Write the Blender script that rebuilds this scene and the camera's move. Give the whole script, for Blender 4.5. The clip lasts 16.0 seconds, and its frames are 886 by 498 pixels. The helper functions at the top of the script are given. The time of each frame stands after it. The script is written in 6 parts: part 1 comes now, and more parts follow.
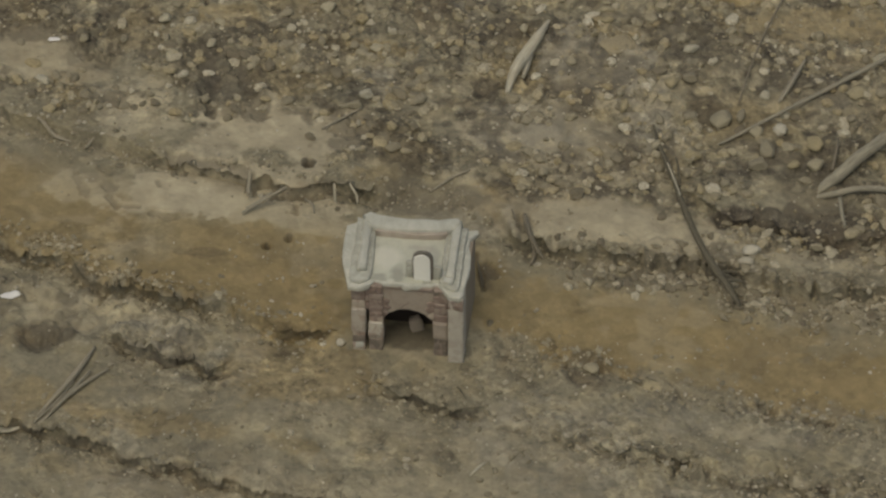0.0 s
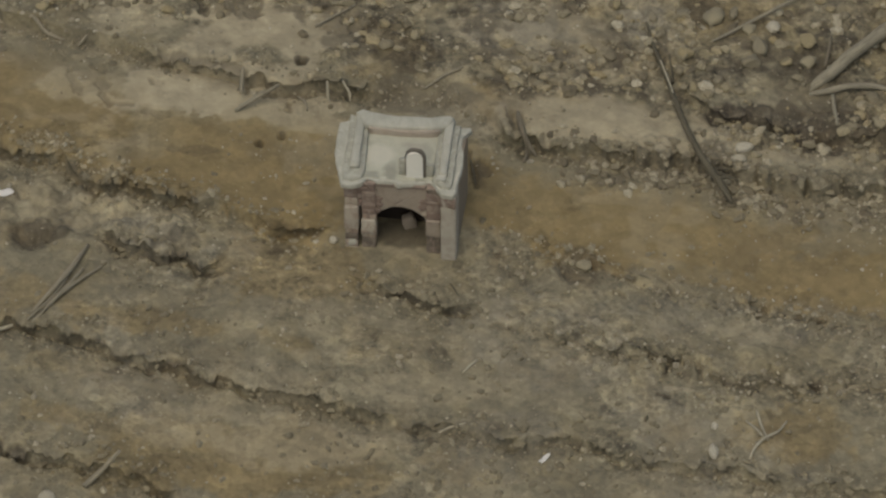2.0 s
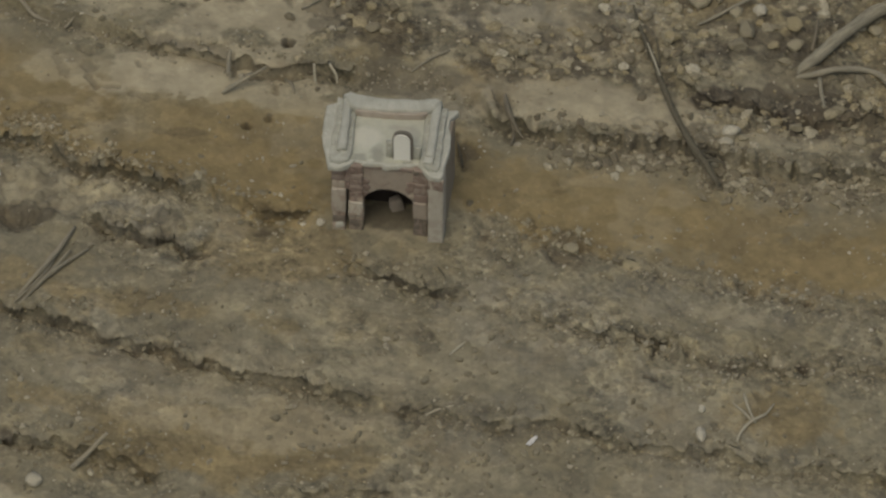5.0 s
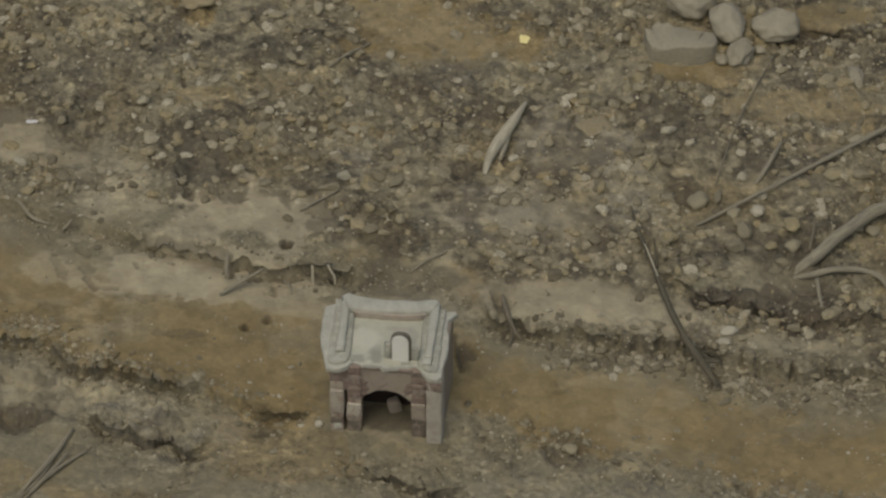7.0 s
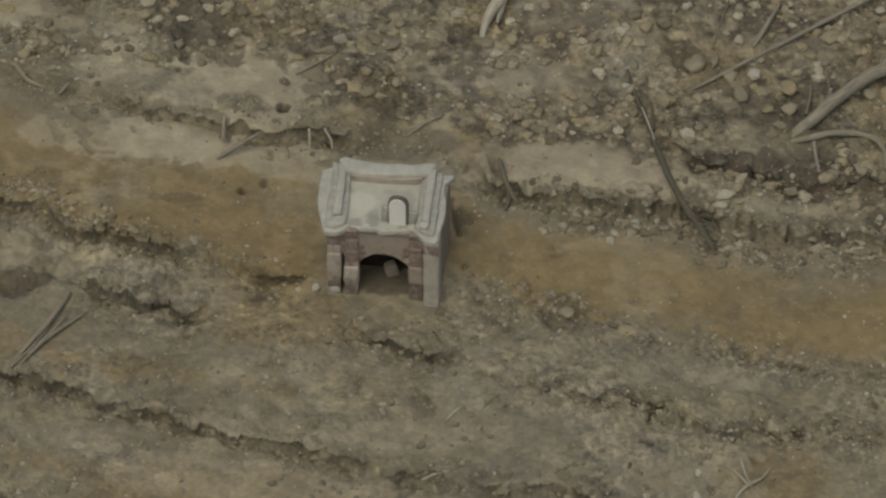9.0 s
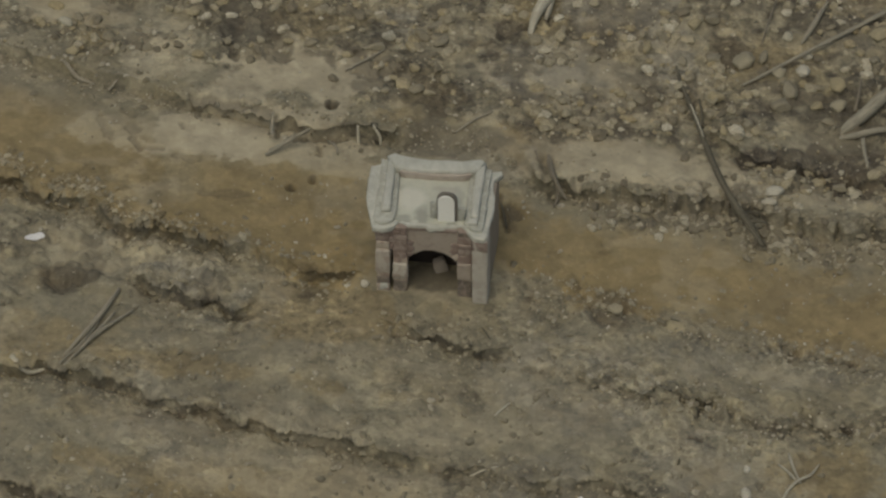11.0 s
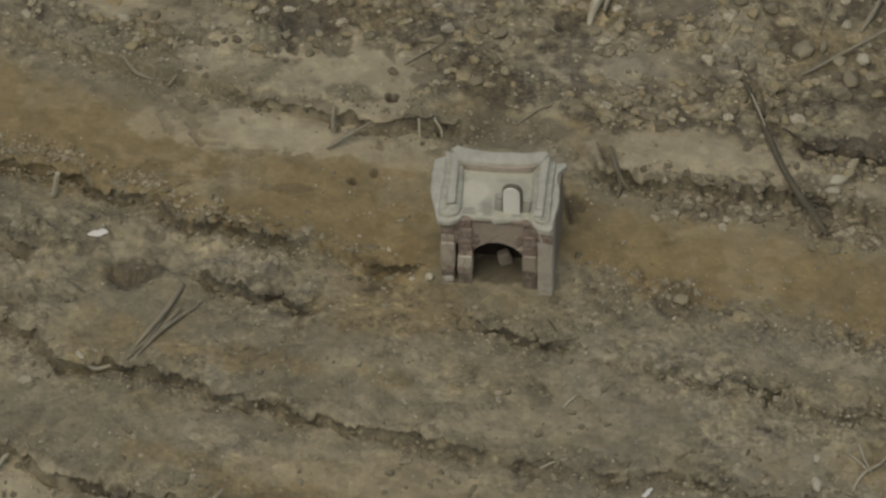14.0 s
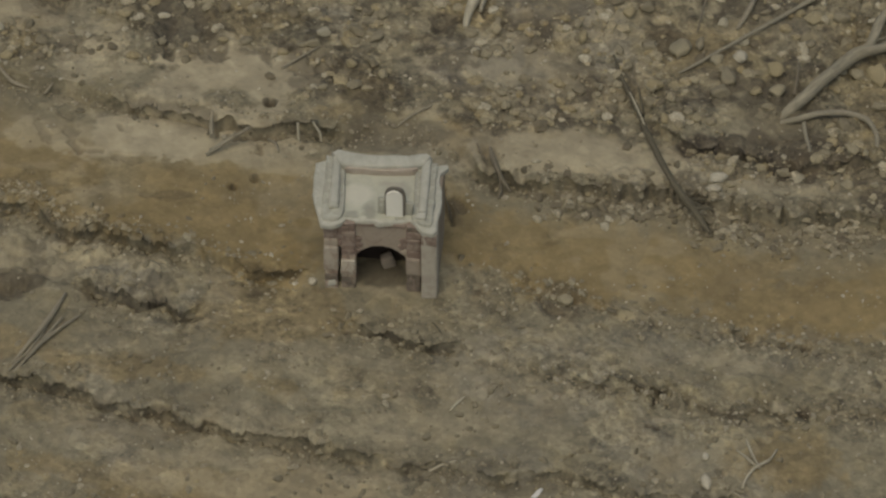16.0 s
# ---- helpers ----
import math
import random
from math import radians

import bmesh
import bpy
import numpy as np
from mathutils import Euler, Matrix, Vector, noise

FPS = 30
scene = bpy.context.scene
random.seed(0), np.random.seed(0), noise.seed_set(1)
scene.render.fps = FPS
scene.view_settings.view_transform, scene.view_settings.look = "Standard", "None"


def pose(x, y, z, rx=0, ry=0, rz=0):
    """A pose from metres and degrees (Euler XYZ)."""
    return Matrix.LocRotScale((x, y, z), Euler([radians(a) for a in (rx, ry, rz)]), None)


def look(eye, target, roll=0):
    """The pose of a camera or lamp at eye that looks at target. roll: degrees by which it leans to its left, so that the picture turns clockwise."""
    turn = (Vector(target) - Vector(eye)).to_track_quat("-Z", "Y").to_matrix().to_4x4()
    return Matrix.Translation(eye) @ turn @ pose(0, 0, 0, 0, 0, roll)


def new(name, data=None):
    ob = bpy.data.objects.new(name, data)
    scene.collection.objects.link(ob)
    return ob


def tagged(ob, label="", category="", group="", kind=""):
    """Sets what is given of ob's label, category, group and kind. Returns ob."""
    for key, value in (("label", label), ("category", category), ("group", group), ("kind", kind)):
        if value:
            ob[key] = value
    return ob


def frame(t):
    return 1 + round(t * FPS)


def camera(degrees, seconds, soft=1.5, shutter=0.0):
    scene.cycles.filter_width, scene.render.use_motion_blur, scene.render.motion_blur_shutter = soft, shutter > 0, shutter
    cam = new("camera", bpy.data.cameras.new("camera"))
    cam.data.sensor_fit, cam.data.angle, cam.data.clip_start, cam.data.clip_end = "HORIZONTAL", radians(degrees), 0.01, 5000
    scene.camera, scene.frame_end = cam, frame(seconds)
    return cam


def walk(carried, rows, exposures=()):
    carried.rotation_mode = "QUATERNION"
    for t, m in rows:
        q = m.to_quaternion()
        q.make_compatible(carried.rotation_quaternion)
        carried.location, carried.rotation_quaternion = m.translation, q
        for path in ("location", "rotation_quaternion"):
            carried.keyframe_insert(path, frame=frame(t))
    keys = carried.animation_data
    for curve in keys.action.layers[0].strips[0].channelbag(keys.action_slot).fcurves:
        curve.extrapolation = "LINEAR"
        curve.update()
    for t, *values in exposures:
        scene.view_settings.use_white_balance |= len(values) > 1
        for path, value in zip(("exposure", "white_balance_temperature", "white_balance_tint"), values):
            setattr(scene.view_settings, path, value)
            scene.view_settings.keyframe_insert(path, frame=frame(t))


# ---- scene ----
# camera and its path
cam = camera(12.0, 16.0, soft=2.5)
PATH = [
    (0, (0.000, -26.474, 26.474), (0.3009, 0.3253, 0.9658), -0.003),
    (0.2, (-0.001, -26.492, 26.477), (0.3042, 0.3187, 0.9791), -0.001),
    (0.5, (-0.002, -26.505, 26.487), (0.3062, 0.1599, 0.8374), 0.003),
    (0.8, (-0.002, -26.501, 26.503), (0.3093, -0.0699, 0.6123), 0.022),
    (1, (-0.001, -26.496, 26.508), (0.3178, -0.2316, 0.4485), 0.034),
    (1.2, (0.007, -26.490, 26.506), (0.3196, -0.3801, 0.2904), 0.019),
    (1.5, (0.028, -26.485, 26.502), (0.3370, -0.4743, 0.1901), -0.003),
    (1.8, (0.041, -26.492, 26.505), (0.3486, -0.4531, 0.2228), -0.006),
    (2, (0.047, -26.496, 26.511), (0.3574, -0.3327, 0.3499), -0.008),
    (2.2, (0.052, -26.488, 26.519), (0.3698, -0.1252, 0.5606), 0.016),
    (2.5, (0.057, -26.471, 26.533), (0.3887, 0.1943, 0.8850), 0.053),
    (2.8, (0.043, -26.467, 26.547), (0.3994, 0.4936, 1.2111), 0.089),
    (3, (0.029, -26.467, 26.551), (0.4015, 0.6097, 1.3381), 0.113),
    (3.2, (0.019, -26.471, 26.550), (0.3986, 0.6387, 1.3728), 0.130),
    (3.5, (0.011, -26.482, 26.539), (0.3941, 0.6195, 1.3526), 0.155),
    (3.8, (0.005, -26.484, 26.508), (0.4055, 0.4022, 1.0929), 0.166),
    (4, (0.001, -26.487, 26.487), (0.4200, 0.2060, 0.8693), 0.173),
    (4.2, (-0.004, -26.497, 26.476), (0.4328, -0.0118, 0.6431), 0.246),
    (4.4, (-0.007, -26.500, 26.474), (0.4469, -0.1958, 0.4569), 0.305),
    (4.6, (-0.013, -26.505, 26.472), (0.4572, -0.3255, 0.3297), 0.340),
    (4.8, (-0.020, -26.511, 26.471), (0.4642, -0.4036, 0.2566), 0.354),
    (5, (-0.028, -26.517, 26.470), (0.4687, -0.4333, 0.2328), 0.352),
    (5.2, (-0.036, -26.523, 26.470), (0.4713, -0.4183, 0.2540), 0.337),
    (5.4, (-0.044, -26.529, 26.470), (0.4724, -0.3622, 0.3160), 0.316),
    (5.6, (-0.051, -26.534, 26.470), (0.4726, -0.2691, 0.4147), 0.290),
    (5.8, (-0.057, -26.537, 26.470), (0.4723, -0.1429, 0.5464), 0.266),
    (6, (-0.061, -26.540, 26.470), (0.4721, 0.0122, 0.7071), 0.247),
    (6.2, (-0.062, -26.540, 26.469), (0.4724, 0.1922, 0.8930), 0.237),
    (6.3, (-0.061, -26.539, 26.468), (0.4728, 0.2902, 0.9942), 0.238),
    (6.5, (-0.052, -26.532, 26.461), (0.4799, 0.4953, 1.1979), 0.242),
    (6.8, (-0.051, -26.529, 26.457), (0.4957, 0.7422, 1.4561), 0.252),
    (7, (-0.051, -26.529, 26.457), (0.4990, 0.7870, 1.5064), 0.259),
    (7.2, (-0.059, -26.534, 26.460), (0.4976, 0.7655, 1.4918), 0.286),
    (7.5, (-0.074, -26.545, 26.470), (0.5002, 0.5227, 1.2506), 0.327),
    (7.8, (-0.066, -26.547, 26.477), (0.5072, 0.2063, 0.9241), 0.335),
    (8, (-0.062, -26.547, 26.480), (0.5066, 0.0149, 0.7288), 0.340),
    (8.2, (-0.068, -26.537, 26.483), (0.5032, -0.0541, 0.6523), 0.348),
    (8.5, (-0.084, -26.512, 26.488), (0.5017, -0.0422, 0.6421), 0.360),
    (8.7, (-0.090, -26.507, 26.490), (0.5071, -0.0376, 0.6434), 0.358),
    (9, (-0.093, -26.508, 26.491), (0.5127, -0.0410, 0.6425), 0.369),
    (9.3, (-0.097, -26.515, 26.492), (0.5007, -0.0515, 0.6397), 0.394),
    (9.6, (-0.101, -26.525, 26.493), (0.4708, -0.0655, 0.6363), 0.412),
    (9.9, (-0.106, -26.536, 26.493), (0.4230, -0.0792, 0.6331), 0.403),
    (10.2, (-0.112, -26.546, 26.492), (0.3571, -0.0890, 0.6313), 0.346),
    (10.5, (-0.118, -26.553, 26.490), (0.2727, -0.0913, 0.6319), 0.221),
    (10.8, (-0.124, -26.554, 26.485), (0.1698, -0.0825, 0.6359), 0.008),
    (11, (-0.140, -26.549, 26.471), (0.0841, -0.0685, 0.6304), -0.169),
    (11.2, (-0.160, -26.542, 26.467), (0.0091, -0.0672, 0.6202), -0.226),
    (11.5, (-0.193, -26.537, 26.466), (-0.0757, -0.0629, 0.6177), -0.311),
    (11.8, (-0.225, -26.538, 26.468), (-0.1428, -0.0711, 0.6129), -0.385),
    (12, (-0.241, -26.538, 26.470), (-0.1354, -0.0711, 0.6148), -0.434),
    (12.2, (-0.250, -26.538, 26.471), (-0.0892, -0.0673, 0.6196), -0.352),
    (12.5, (-0.266, -26.534, 26.471), (0.0532, -0.0721, 0.6120), -0.229),
    (12.8, (-0.303, -26.517, 26.463), (0.1874, -0.0600, 0.6016), -0.065),
    (13, (-0.341, -26.508, 26.453), (0.2224, -0.0554, 0.5890), 0.044),
    (13.2, (-0.388, -26.507, 26.444), (0.1901, -0.0611, 0.5757), -0.036),
    (13.5, (-0.478, -26.506, 26.436), (0.0231, -0.0554, 0.5692), -0.155),
    (13.8, (-0.594, -26.500, 26.434), (-0.2998, -0.0588, 0.5536), -0.536),
    (14, (-0.678, -26.496, 26.432), (-0.4900, -0.0622, 0.5435), -0.790),
    (14.2, (-0.761, -26.495, 26.422), (-0.6102, -0.0627, 0.5329), -0.952),
    (14.5, (-0.862, -26.493, 26.398), (-0.6912, -0.0497, 0.5194), -1.195),
    (14.8, (-0.918, -26.482, 26.375), (-0.4135, -0.0402, 0.4991), -0.749),
    (15, (-0.942, -26.471, 26.363), (-0.0638, -0.0437, 0.4826), -0.452),
    (15.2, (-0.967, -26.461, 26.354), (0.3374, -0.0441, 0.4807), -0.076),
    (15.5, (-1.005, -26.449, 26.344), (0.7296, -0.0446, 0.4823), 0.489),
    (15.8, (-1.039, -26.441, 26.335), (0.5479, -0.0151, 0.4850), 0.391),
    (16, (-1.060, -26.436, 26.329), (0.5360, -0.0045, 0.4862), 0.325),
]
walk(cam, [(t, look(eye, target, roll)) for t, eye, target, roll in PATH], exposures=[(0.0, -0.20, 6980, 6), (1.0, -0.19, 6900, 7), (1.5, -0.27, 6850, 7), (2.0, -0.28, 6850, 7), (3.5, -0.34, 6850, 6), (6.0, -0.33, 6850, 6), (8.5, -0.30, 6700, 7), (11.5, -0.37, 6750, 5), (13.5, -0.35, 6850, 6), (16.0, -0.33, 6960, 6)])

# ---- light: a bright overcast sky, the sun only a wide soft glow ----
SUN_EL, SUN_AZ = radians(64), radians(205)
world = bpy.data.worlds.new("overcast")
scene.world = world
world.use_nodes = True
wn = world.node_tree
sky = wn.nodes.new("ShaderNodeTexSky")
sky.sky_type, sky.sun_disc = "NISHITA", False
sky.sun_elevation, sky.sun_rotation = SUN_EL, SUN_AZ
sky.air_density, sky.dust_density, sky.ozone_density = 1.0, 4.0, 0.6
wn.nodes["Background"].inputs["Strength"].default_value = 0.12
wn.links.new(sky.outputs["Color"], wn.nodes["Background"].inputs["Color"])
sun_data = bpy.data.lights.new("sun", "SUN")
sun_data.energy, sun_data.angle, sun_data.color = 1.0, radians(60), (1.0, 0.93, 0.82)
sun = new("sun", sun_data)
to_sun = Vector((math.sin(SUN_AZ) * math.cos(SUN_EL), math.cos(SUN_AZ) * math.cos(SUN_EL), math.sin(SUN_EL)))
sun.matrix_world = look(to_sun * 60, (0, 0, 0))


# ---- materials ----
def material(name, rough=0.9):
    m = bpy.data.materials.new(name)
    m.use_nodes = True
    b = m.node_tree.nodes["Principled BSDF"]
    b.inputs["Roughness"].default_value = rough
    b.inputs["Specular IOR Level"].default_value = 0.25
    return m, m.node_tree, b


def node(nt, kind, **inputs):
    n = nt.nodes.new(kind)
    for k, v in inputs.items():
        n.inputs[k.replace("_", " ")].default_value = v
    return n


def noise_tex(nt, scale, detail=6.0, rough=0.6, vec=None, distort=0.0):
    n = node(nt, "ShaderNodeTexNoise", Scale=scale, Detail=detail, Roughness=rough, Distortion=distort)
    if vec is not None:
        nt.links.new(vec, n.inputs["Vector"])
    return n.outputs["Fac"]


def ramp(nt, fac, stops):
    r = nt.nodes.new("ShaderNodeValToRGB")
    e = r.color_ramp.elements
    while len(e) < len(stops):
        e.new(0.5)
    for el, (p, c) in zip(e, stops):
        el.position, el.color = p, (*c, 1) if len(c) == 3 else c
    nt.links.new(fac, r.inputs["Fac"])
    return r.outputs["Color"]


def mix(nt, fac, a, b, mode="MIX"):
    n = nt.nodes.new("ShaderNodeMix")
    n.data_type, n.blend_type = "RGBA", mode
    for slot, v in ((0, fac), (6, a), (7, b)):
        if isinstance(v, (int, float)):
            n.inputs[slot].default_value = v
        elif isinstance(v, tuple):
            n.inputs[slot].default_value = (*v, 1)
        else:
            nt.links.new(v, n.inputs[slot])
    return n.outputs[2]


def math_node(nt, op, a, b):
    n = nt.nodes.new("ShaderNodeMath")
    n.operation = op
    for slot, v in ((0, a), (1, b)):
        if isinstance(v, (int, float)):
            n.inputs[slot].default_value = v
        else:
            nt.links.new(v, n.inputs[slot])
    return n.outputs[0]


def bump(nt, bsdf, height, strength, distance):
    n = node(nt, "ShaderNodeBump", Strength=strength, Distance=distance)
    nt.links.new(height, n.inputs["Height"])
    nt.links.new(n.outputs["Normal"], bsdf.inputs["Normal"])


def object_coords(nt):
    return nt.nodes.new("ShaderNodeTexCoord").outputs["Object"]


GREY, OCHRE, PALE, HUMUS_SHADE = (0.208, 0.187, 0.124), (0.228, 0.178, 0.088), (0.395, 0.348, 0.232), (0.075, 0.064, 0.046)


def warped(nt, v, scale, amount):
    """Coordinates pushed about by noise of that scale, so that cells get ragged outlines."""
    nc = node(nt, "ShaderNodeTexNoise", Scale=scale, Detail=3.0)
    nt.links.new(v, nc.inputs["Vector"])
    sc = nt.nodes.new("ShaderNodeVectorMath")
    sc.operation = "SCALE"
    sc.inputs["Scale"].default_value = amount
    nt.links.new(nc.outputs["Color"], sc.inputs[0])
    add = nt.nodes.new("ShaderNodeVectorMath")
    add.operation = "ADD"
    nt.links.new(v, add.inputs[0])
    nt.links.new(sc.outputs[0], add.inputs[1])
    return add.outputs[0]


def cells(nt, vec, scale):
    """Distance from the middle and two random values of each cell."""
    vor = node(nt, "ShaderNodeTexVoronoi", Scale=scale)
    nt.links.new(vec, vor.inputs["Vector"])
    sp = nt.nodes.new("ShaderNodeSeparateColor")
    nt.links.new(vor.outputs["Color"], sp.inputs["Color"])
    return vor.outputs["Distance"], sp.outputs["Red"], sp.outputs["Green"]


def soil_material():
    m, nt, b = material("soil", 0.95)
    att = nt.nodes.new("ShaderNodeAttribute")
    att.attribute_name = "soil"
    sep = nt.nodes.new("ShaderNodeSeparateColor")
    nt.links.new(att.outputs["Color"], sep.inputs["Color"])
    v = object_coords(nt)
    wide = lambda size, detail=2: ramp(nt, noise_tex(nt, size, detail, 0.5, v), [(0.33, (0, 0, 0)), (0.67, (1, 1, 1))])
    base = mix(nt, wide(1.9), tuple(c * 0.93 for c in GREY), tuple(c * 1.08 for c in GREY))
    base = mix(nt, ramp(nt, noise_tex(nt, 2.6, 2, 0.5, v), [(0.52, (0, 0, 0)), (0.60, (0.5,) * 3)]), base, (0.255, 0.220, 0.130))
    ochre = mix(nt, wide(3.0), tuple(c * 0.92 for c in OCHRE), tuple(c * 1.08 for c in OCHRE))
    pale = mix(nt, wide(5.0), tuple(c * 0.88 for c in PALE), tuple(c * 1.06 for c in PALE))
    col = mix(nt, sep.outputs["Red"], base, ochre)
    col = mix(nt, sep.outputs["Green"], col, pale)
    cool = nt.nodes.new("ShaderNodeAttribute")
    cool.attribute_name = "slate"
    col = mix(nt, math_node(nt, "MULTIPLY", cool.outputs["Fac"], 0.75), col, (0.218, 0.203, 0.156))
    # humus, and the shade painted under lips, in holes and inside the shrine
    col = mix(nt, sep.outputs["Blue"], col, HUMUS_SHADE)
    # smears of drier and damper clay, each of one tone with a ragged rim
    calm = math_node(nt, "SUBTRACT", 1.0, math_node(nt, "MULTIPLY", sep.outputs["Green"], 0.65))
    stony = math_node(nt, "MULTIPLY", att.outputs["Alpha"], calm)
    crust = math_node(nt, "MULTIPLY", math_node(nt, "MINIMUM", math_node(nt, "ADD", att.outputs["Alpha"], 0.28), 1.0), calm)
    for size, push, low, high in ((3.6, 0.05, 0.80, 1.16), (8.5, 0.022, 0.80, 1.18), (20.0, 0.009, 0.84, 1.18)):
        _, r, g = cells(nt, warped(nt, v, size * 1.3, push), size)
        tone = ramp(nt, r, [(0.0, (low, low, low * 1.02)), (0.5, (1.0, 1.0, 1.0)), (1.0, (high, high * 0.995, high * 0.98))])
        col = mix(nt, crust, col, tone, "MULTIPLY")
    # small stones and lumps bedded in the soil
    ragged = warped(nt, v, 14.0, 0.04)
    lumps = []
    for size, cover in ((8.0, 0.8), (17.0, 0.8)):
        d, r, g = cells(nt, ragged, size)
        tone = ramp(nt, r, [(0.0, (0.52, 0.52, 0.54)), (0.3, (0.82, 0.83, 0.85)), (0.55, (1.0, 1.0, 1.0)), (0.8, (1.28, 1.29, 1.29)), (1.0, (1.5, 1.53, 1.57))])
        body = ramp(nt, d, [(0.42, (1, 1, 1)), (0.56, (0, 0, 0))])
        weight = math_node(nt, "MULTIPLY", math_node(nt, "MULTIPLY", stony, cover), body)
        col = mix(nt, weight, col, tone, "MULTIPLY")
        lumps.append(math_node(nt, "MULTIPLY", math_node(nt, "MULTIPLY", body, stony), g))
    # rust-coloured blotches, dark crumbs and pale grains
    col = mix(nt, ramp(nt, noise_tex(nt, 1.7, 5, 0.6, v, 0.4), [(0.56, (0, 0, 0)), (0.72, (0.28,) * 3)]), col, (0.225, 0.168, 0.088))
    col = mix(nt, math_node(nt, "MULTIPLY", crust, ramp(nt, noise_tex(nt, 20.0, 2, 0.5, v), [(0.30, (0.5,) * 3), (0.38, (0, 0, 0))])), col, (0.5, 0.5, 0.5), "MULTIPLY")
    col = mix(nt, math_node(nt, "MULTIPLY", crust, ramp(nt, noise_tex(nt, 40.0, 3, 0.6, v), [(0.63, (0, 0, 0)), (0.72, (0.5,) * 3)])), col, (0.42, 0.36, 0.245))
    nt.links.new(col, b.inputs["Base Color"])
    h = math_node(nt, "ADD", noise_tex(nt, 24.0, 4, 0.6, v), math_node(nt, "MULTIPLY", noise_tex(nt, 110.0, 3, 0.6, v), 0.3))
    h = math_node(nt, "MULTIPLY", math_node(nt, "MULTIPLY", h, stony), 0.6)
    h = math_node(nt, "ADD", h, math_node(nt, "ADD", math_node(nt, "MULTIPLY", lumps[0], 0.8), math_node(nt, "MULTIPLY", lumps[1], 0.5)))
    bump(nt, b, h, 0.55, 0.02)
    return m


def stone_material(name, stops, per_island=False):
    m, nt, b = material(name, 0.85)
    if per_island:
        rnd = nt.nodes.new("ShaderNodeNewGeometry").outputs["Random Per Island"]
    else:
        rnd = nt.nodes.new("ShaderNodeObjectInfo").outputs["Random"]
    v = object_coords(nt)
    col = ramp(nt, rnd, stops)
    col = mix(nt, ramp(nt, noise_tex(nt, 40, 6, 0.65, v), [(0.35, (0.6,) * 3), (0.62, (0, 0, 0))]), col, (0.16, 0.13, 0.085))
    col = mix(nt, ramp(nt, noise_tex(nt, 9, 6, 0.7, v, 0.5), [(0.36, (0.5,) * 3), (0.5, (0, 0, 0))]), col, (0.62, 0.61, 0.58), "MULTIPLY")
    col = mix(nt, ramp(nt, noise_tex(nt, 16, 6, 0.7, v, 0.5), [(0.52, (0, 0, 0)), (0.68, (0.7,) * 3)]), col, (1.22, 1.22, 1.18), "MULTIPLY")
    nt.links.new(col, b.inputs["Base Color"])
    bump(nt, b, noise_tex(nt, 70, 5, 0.6, v), 0.5, 0.006)
    return m


STONE_TONES = [(0.0, (0.241, 0.218, 0.148)), (0.3, (0.299, 0.270, 0.181)), (0.55, (0.348, 0.315, 0.208)), (0.7, (0.333, 0.285, 0.163)), (0.85, (0.396, 0.365, 0.250)), (1.0, (0.454, 0.430, 0.321))]
GRAVEL_TONES = [(0.0, (0.135, 0.119, 0.080)), (0.25, (0.227, 0.203, 0.134)), (0.5, (0.315, 0.284, 0.188)), (0.68, (0.315, 0.262, 0.142)), (0.82, (0.40, 0.362, 0.25)), (1.0, (0.50, 0.465, 0.345))]


def wood_material(name, dark, light):
    m, nt, b = material(name, 0.85)
    tc = nt.nodes.new("ShaderNodeTexCoord").outputs["UV"]
    mp = nt.nodes.new("ShaderNodeMapping")
    mp.inputs["Scale"].default_value = (9.0, 0.9, 1.0)
    nt.links.new(tc, mp.inputs["Vector"])
    grain = ramp(nt, noise_tex(nt, 6.0, 7, 0.7, mp.outputs["Vector"], 0.6), [(0.34, (0, 0, 0)), (0.66, (1, 1, 1))])
    col = mix(nt, grain, dark, light)
    col = mix(nt, ramp(nt, noise_tex(nt, 5.0, 6, 0.6, object_coords(nt)), [(0.5, (0, 0, 0)), (0.75, (0.5,) * 3)]), col, tuple(c * 0.7 for c in dark))
    mq = nt.nodes.new("ShaderNodeMapping")
    mq.inputs["Scale"].default_value = (14.0, 0.7, 1.0)
    nt.links.new(tc, mq.inputs["Vector"])
    crack = ramp(nt, noise_tex(nt, 4.0, 5, 0.6, mq.outputs["Vector"], 0.4), [(0.34, (0.6,) * 3), (0.43, (0, 0, 0))])
    col = mix(nt, crack, col, (0.42, 0.40, 0.38), "MULTIPLY")
    nt.links.new(col, b.inputs["Base Color"])
    bump(nt, b, grain, 0.4, 0.003)
    return m


def blotched(m, rows):
    """Damp and dry blotches with ragged rims: place, half sizes, colour and amount of each, in the thing's own metres."""
    nt = m.node_tree
    b = nt.nodes["Principled BSDF"]
    col = b.inputs["Base Color"].links[0].from_socket
    v = warped(nt, warped(nt, object_coords(nt), 9.0, 0.10), 34.0, 0.035)
    for (px, py), (rx, ry), tone, amount in rows:
        mp = nt.nodes.new("ShaderNodeMapping")
        mp.inputs["Location"].default_value = (-px / rx, -py / ry, 0.0)
        mp.inputs["Scale"].default_value = (1 / rx, 1 / ry, 0.0)
        nt.links.new(v, mp.inputs["Vector"])
        far = nt.nodes.new("ShaderNodeVectorMath")
        far.operation = "LENGTH"
        nt.links.new(mp.outputs["Vector"], far.inputs[0])
        col = mix(nt, ramp(nt, far.outputs["Value"], [(0.55, (amount,) * 3), (1.0, (0, 0, 0))]), col, tone)
    nt.links.new(col, b.inputs["Base Color"])
    return m


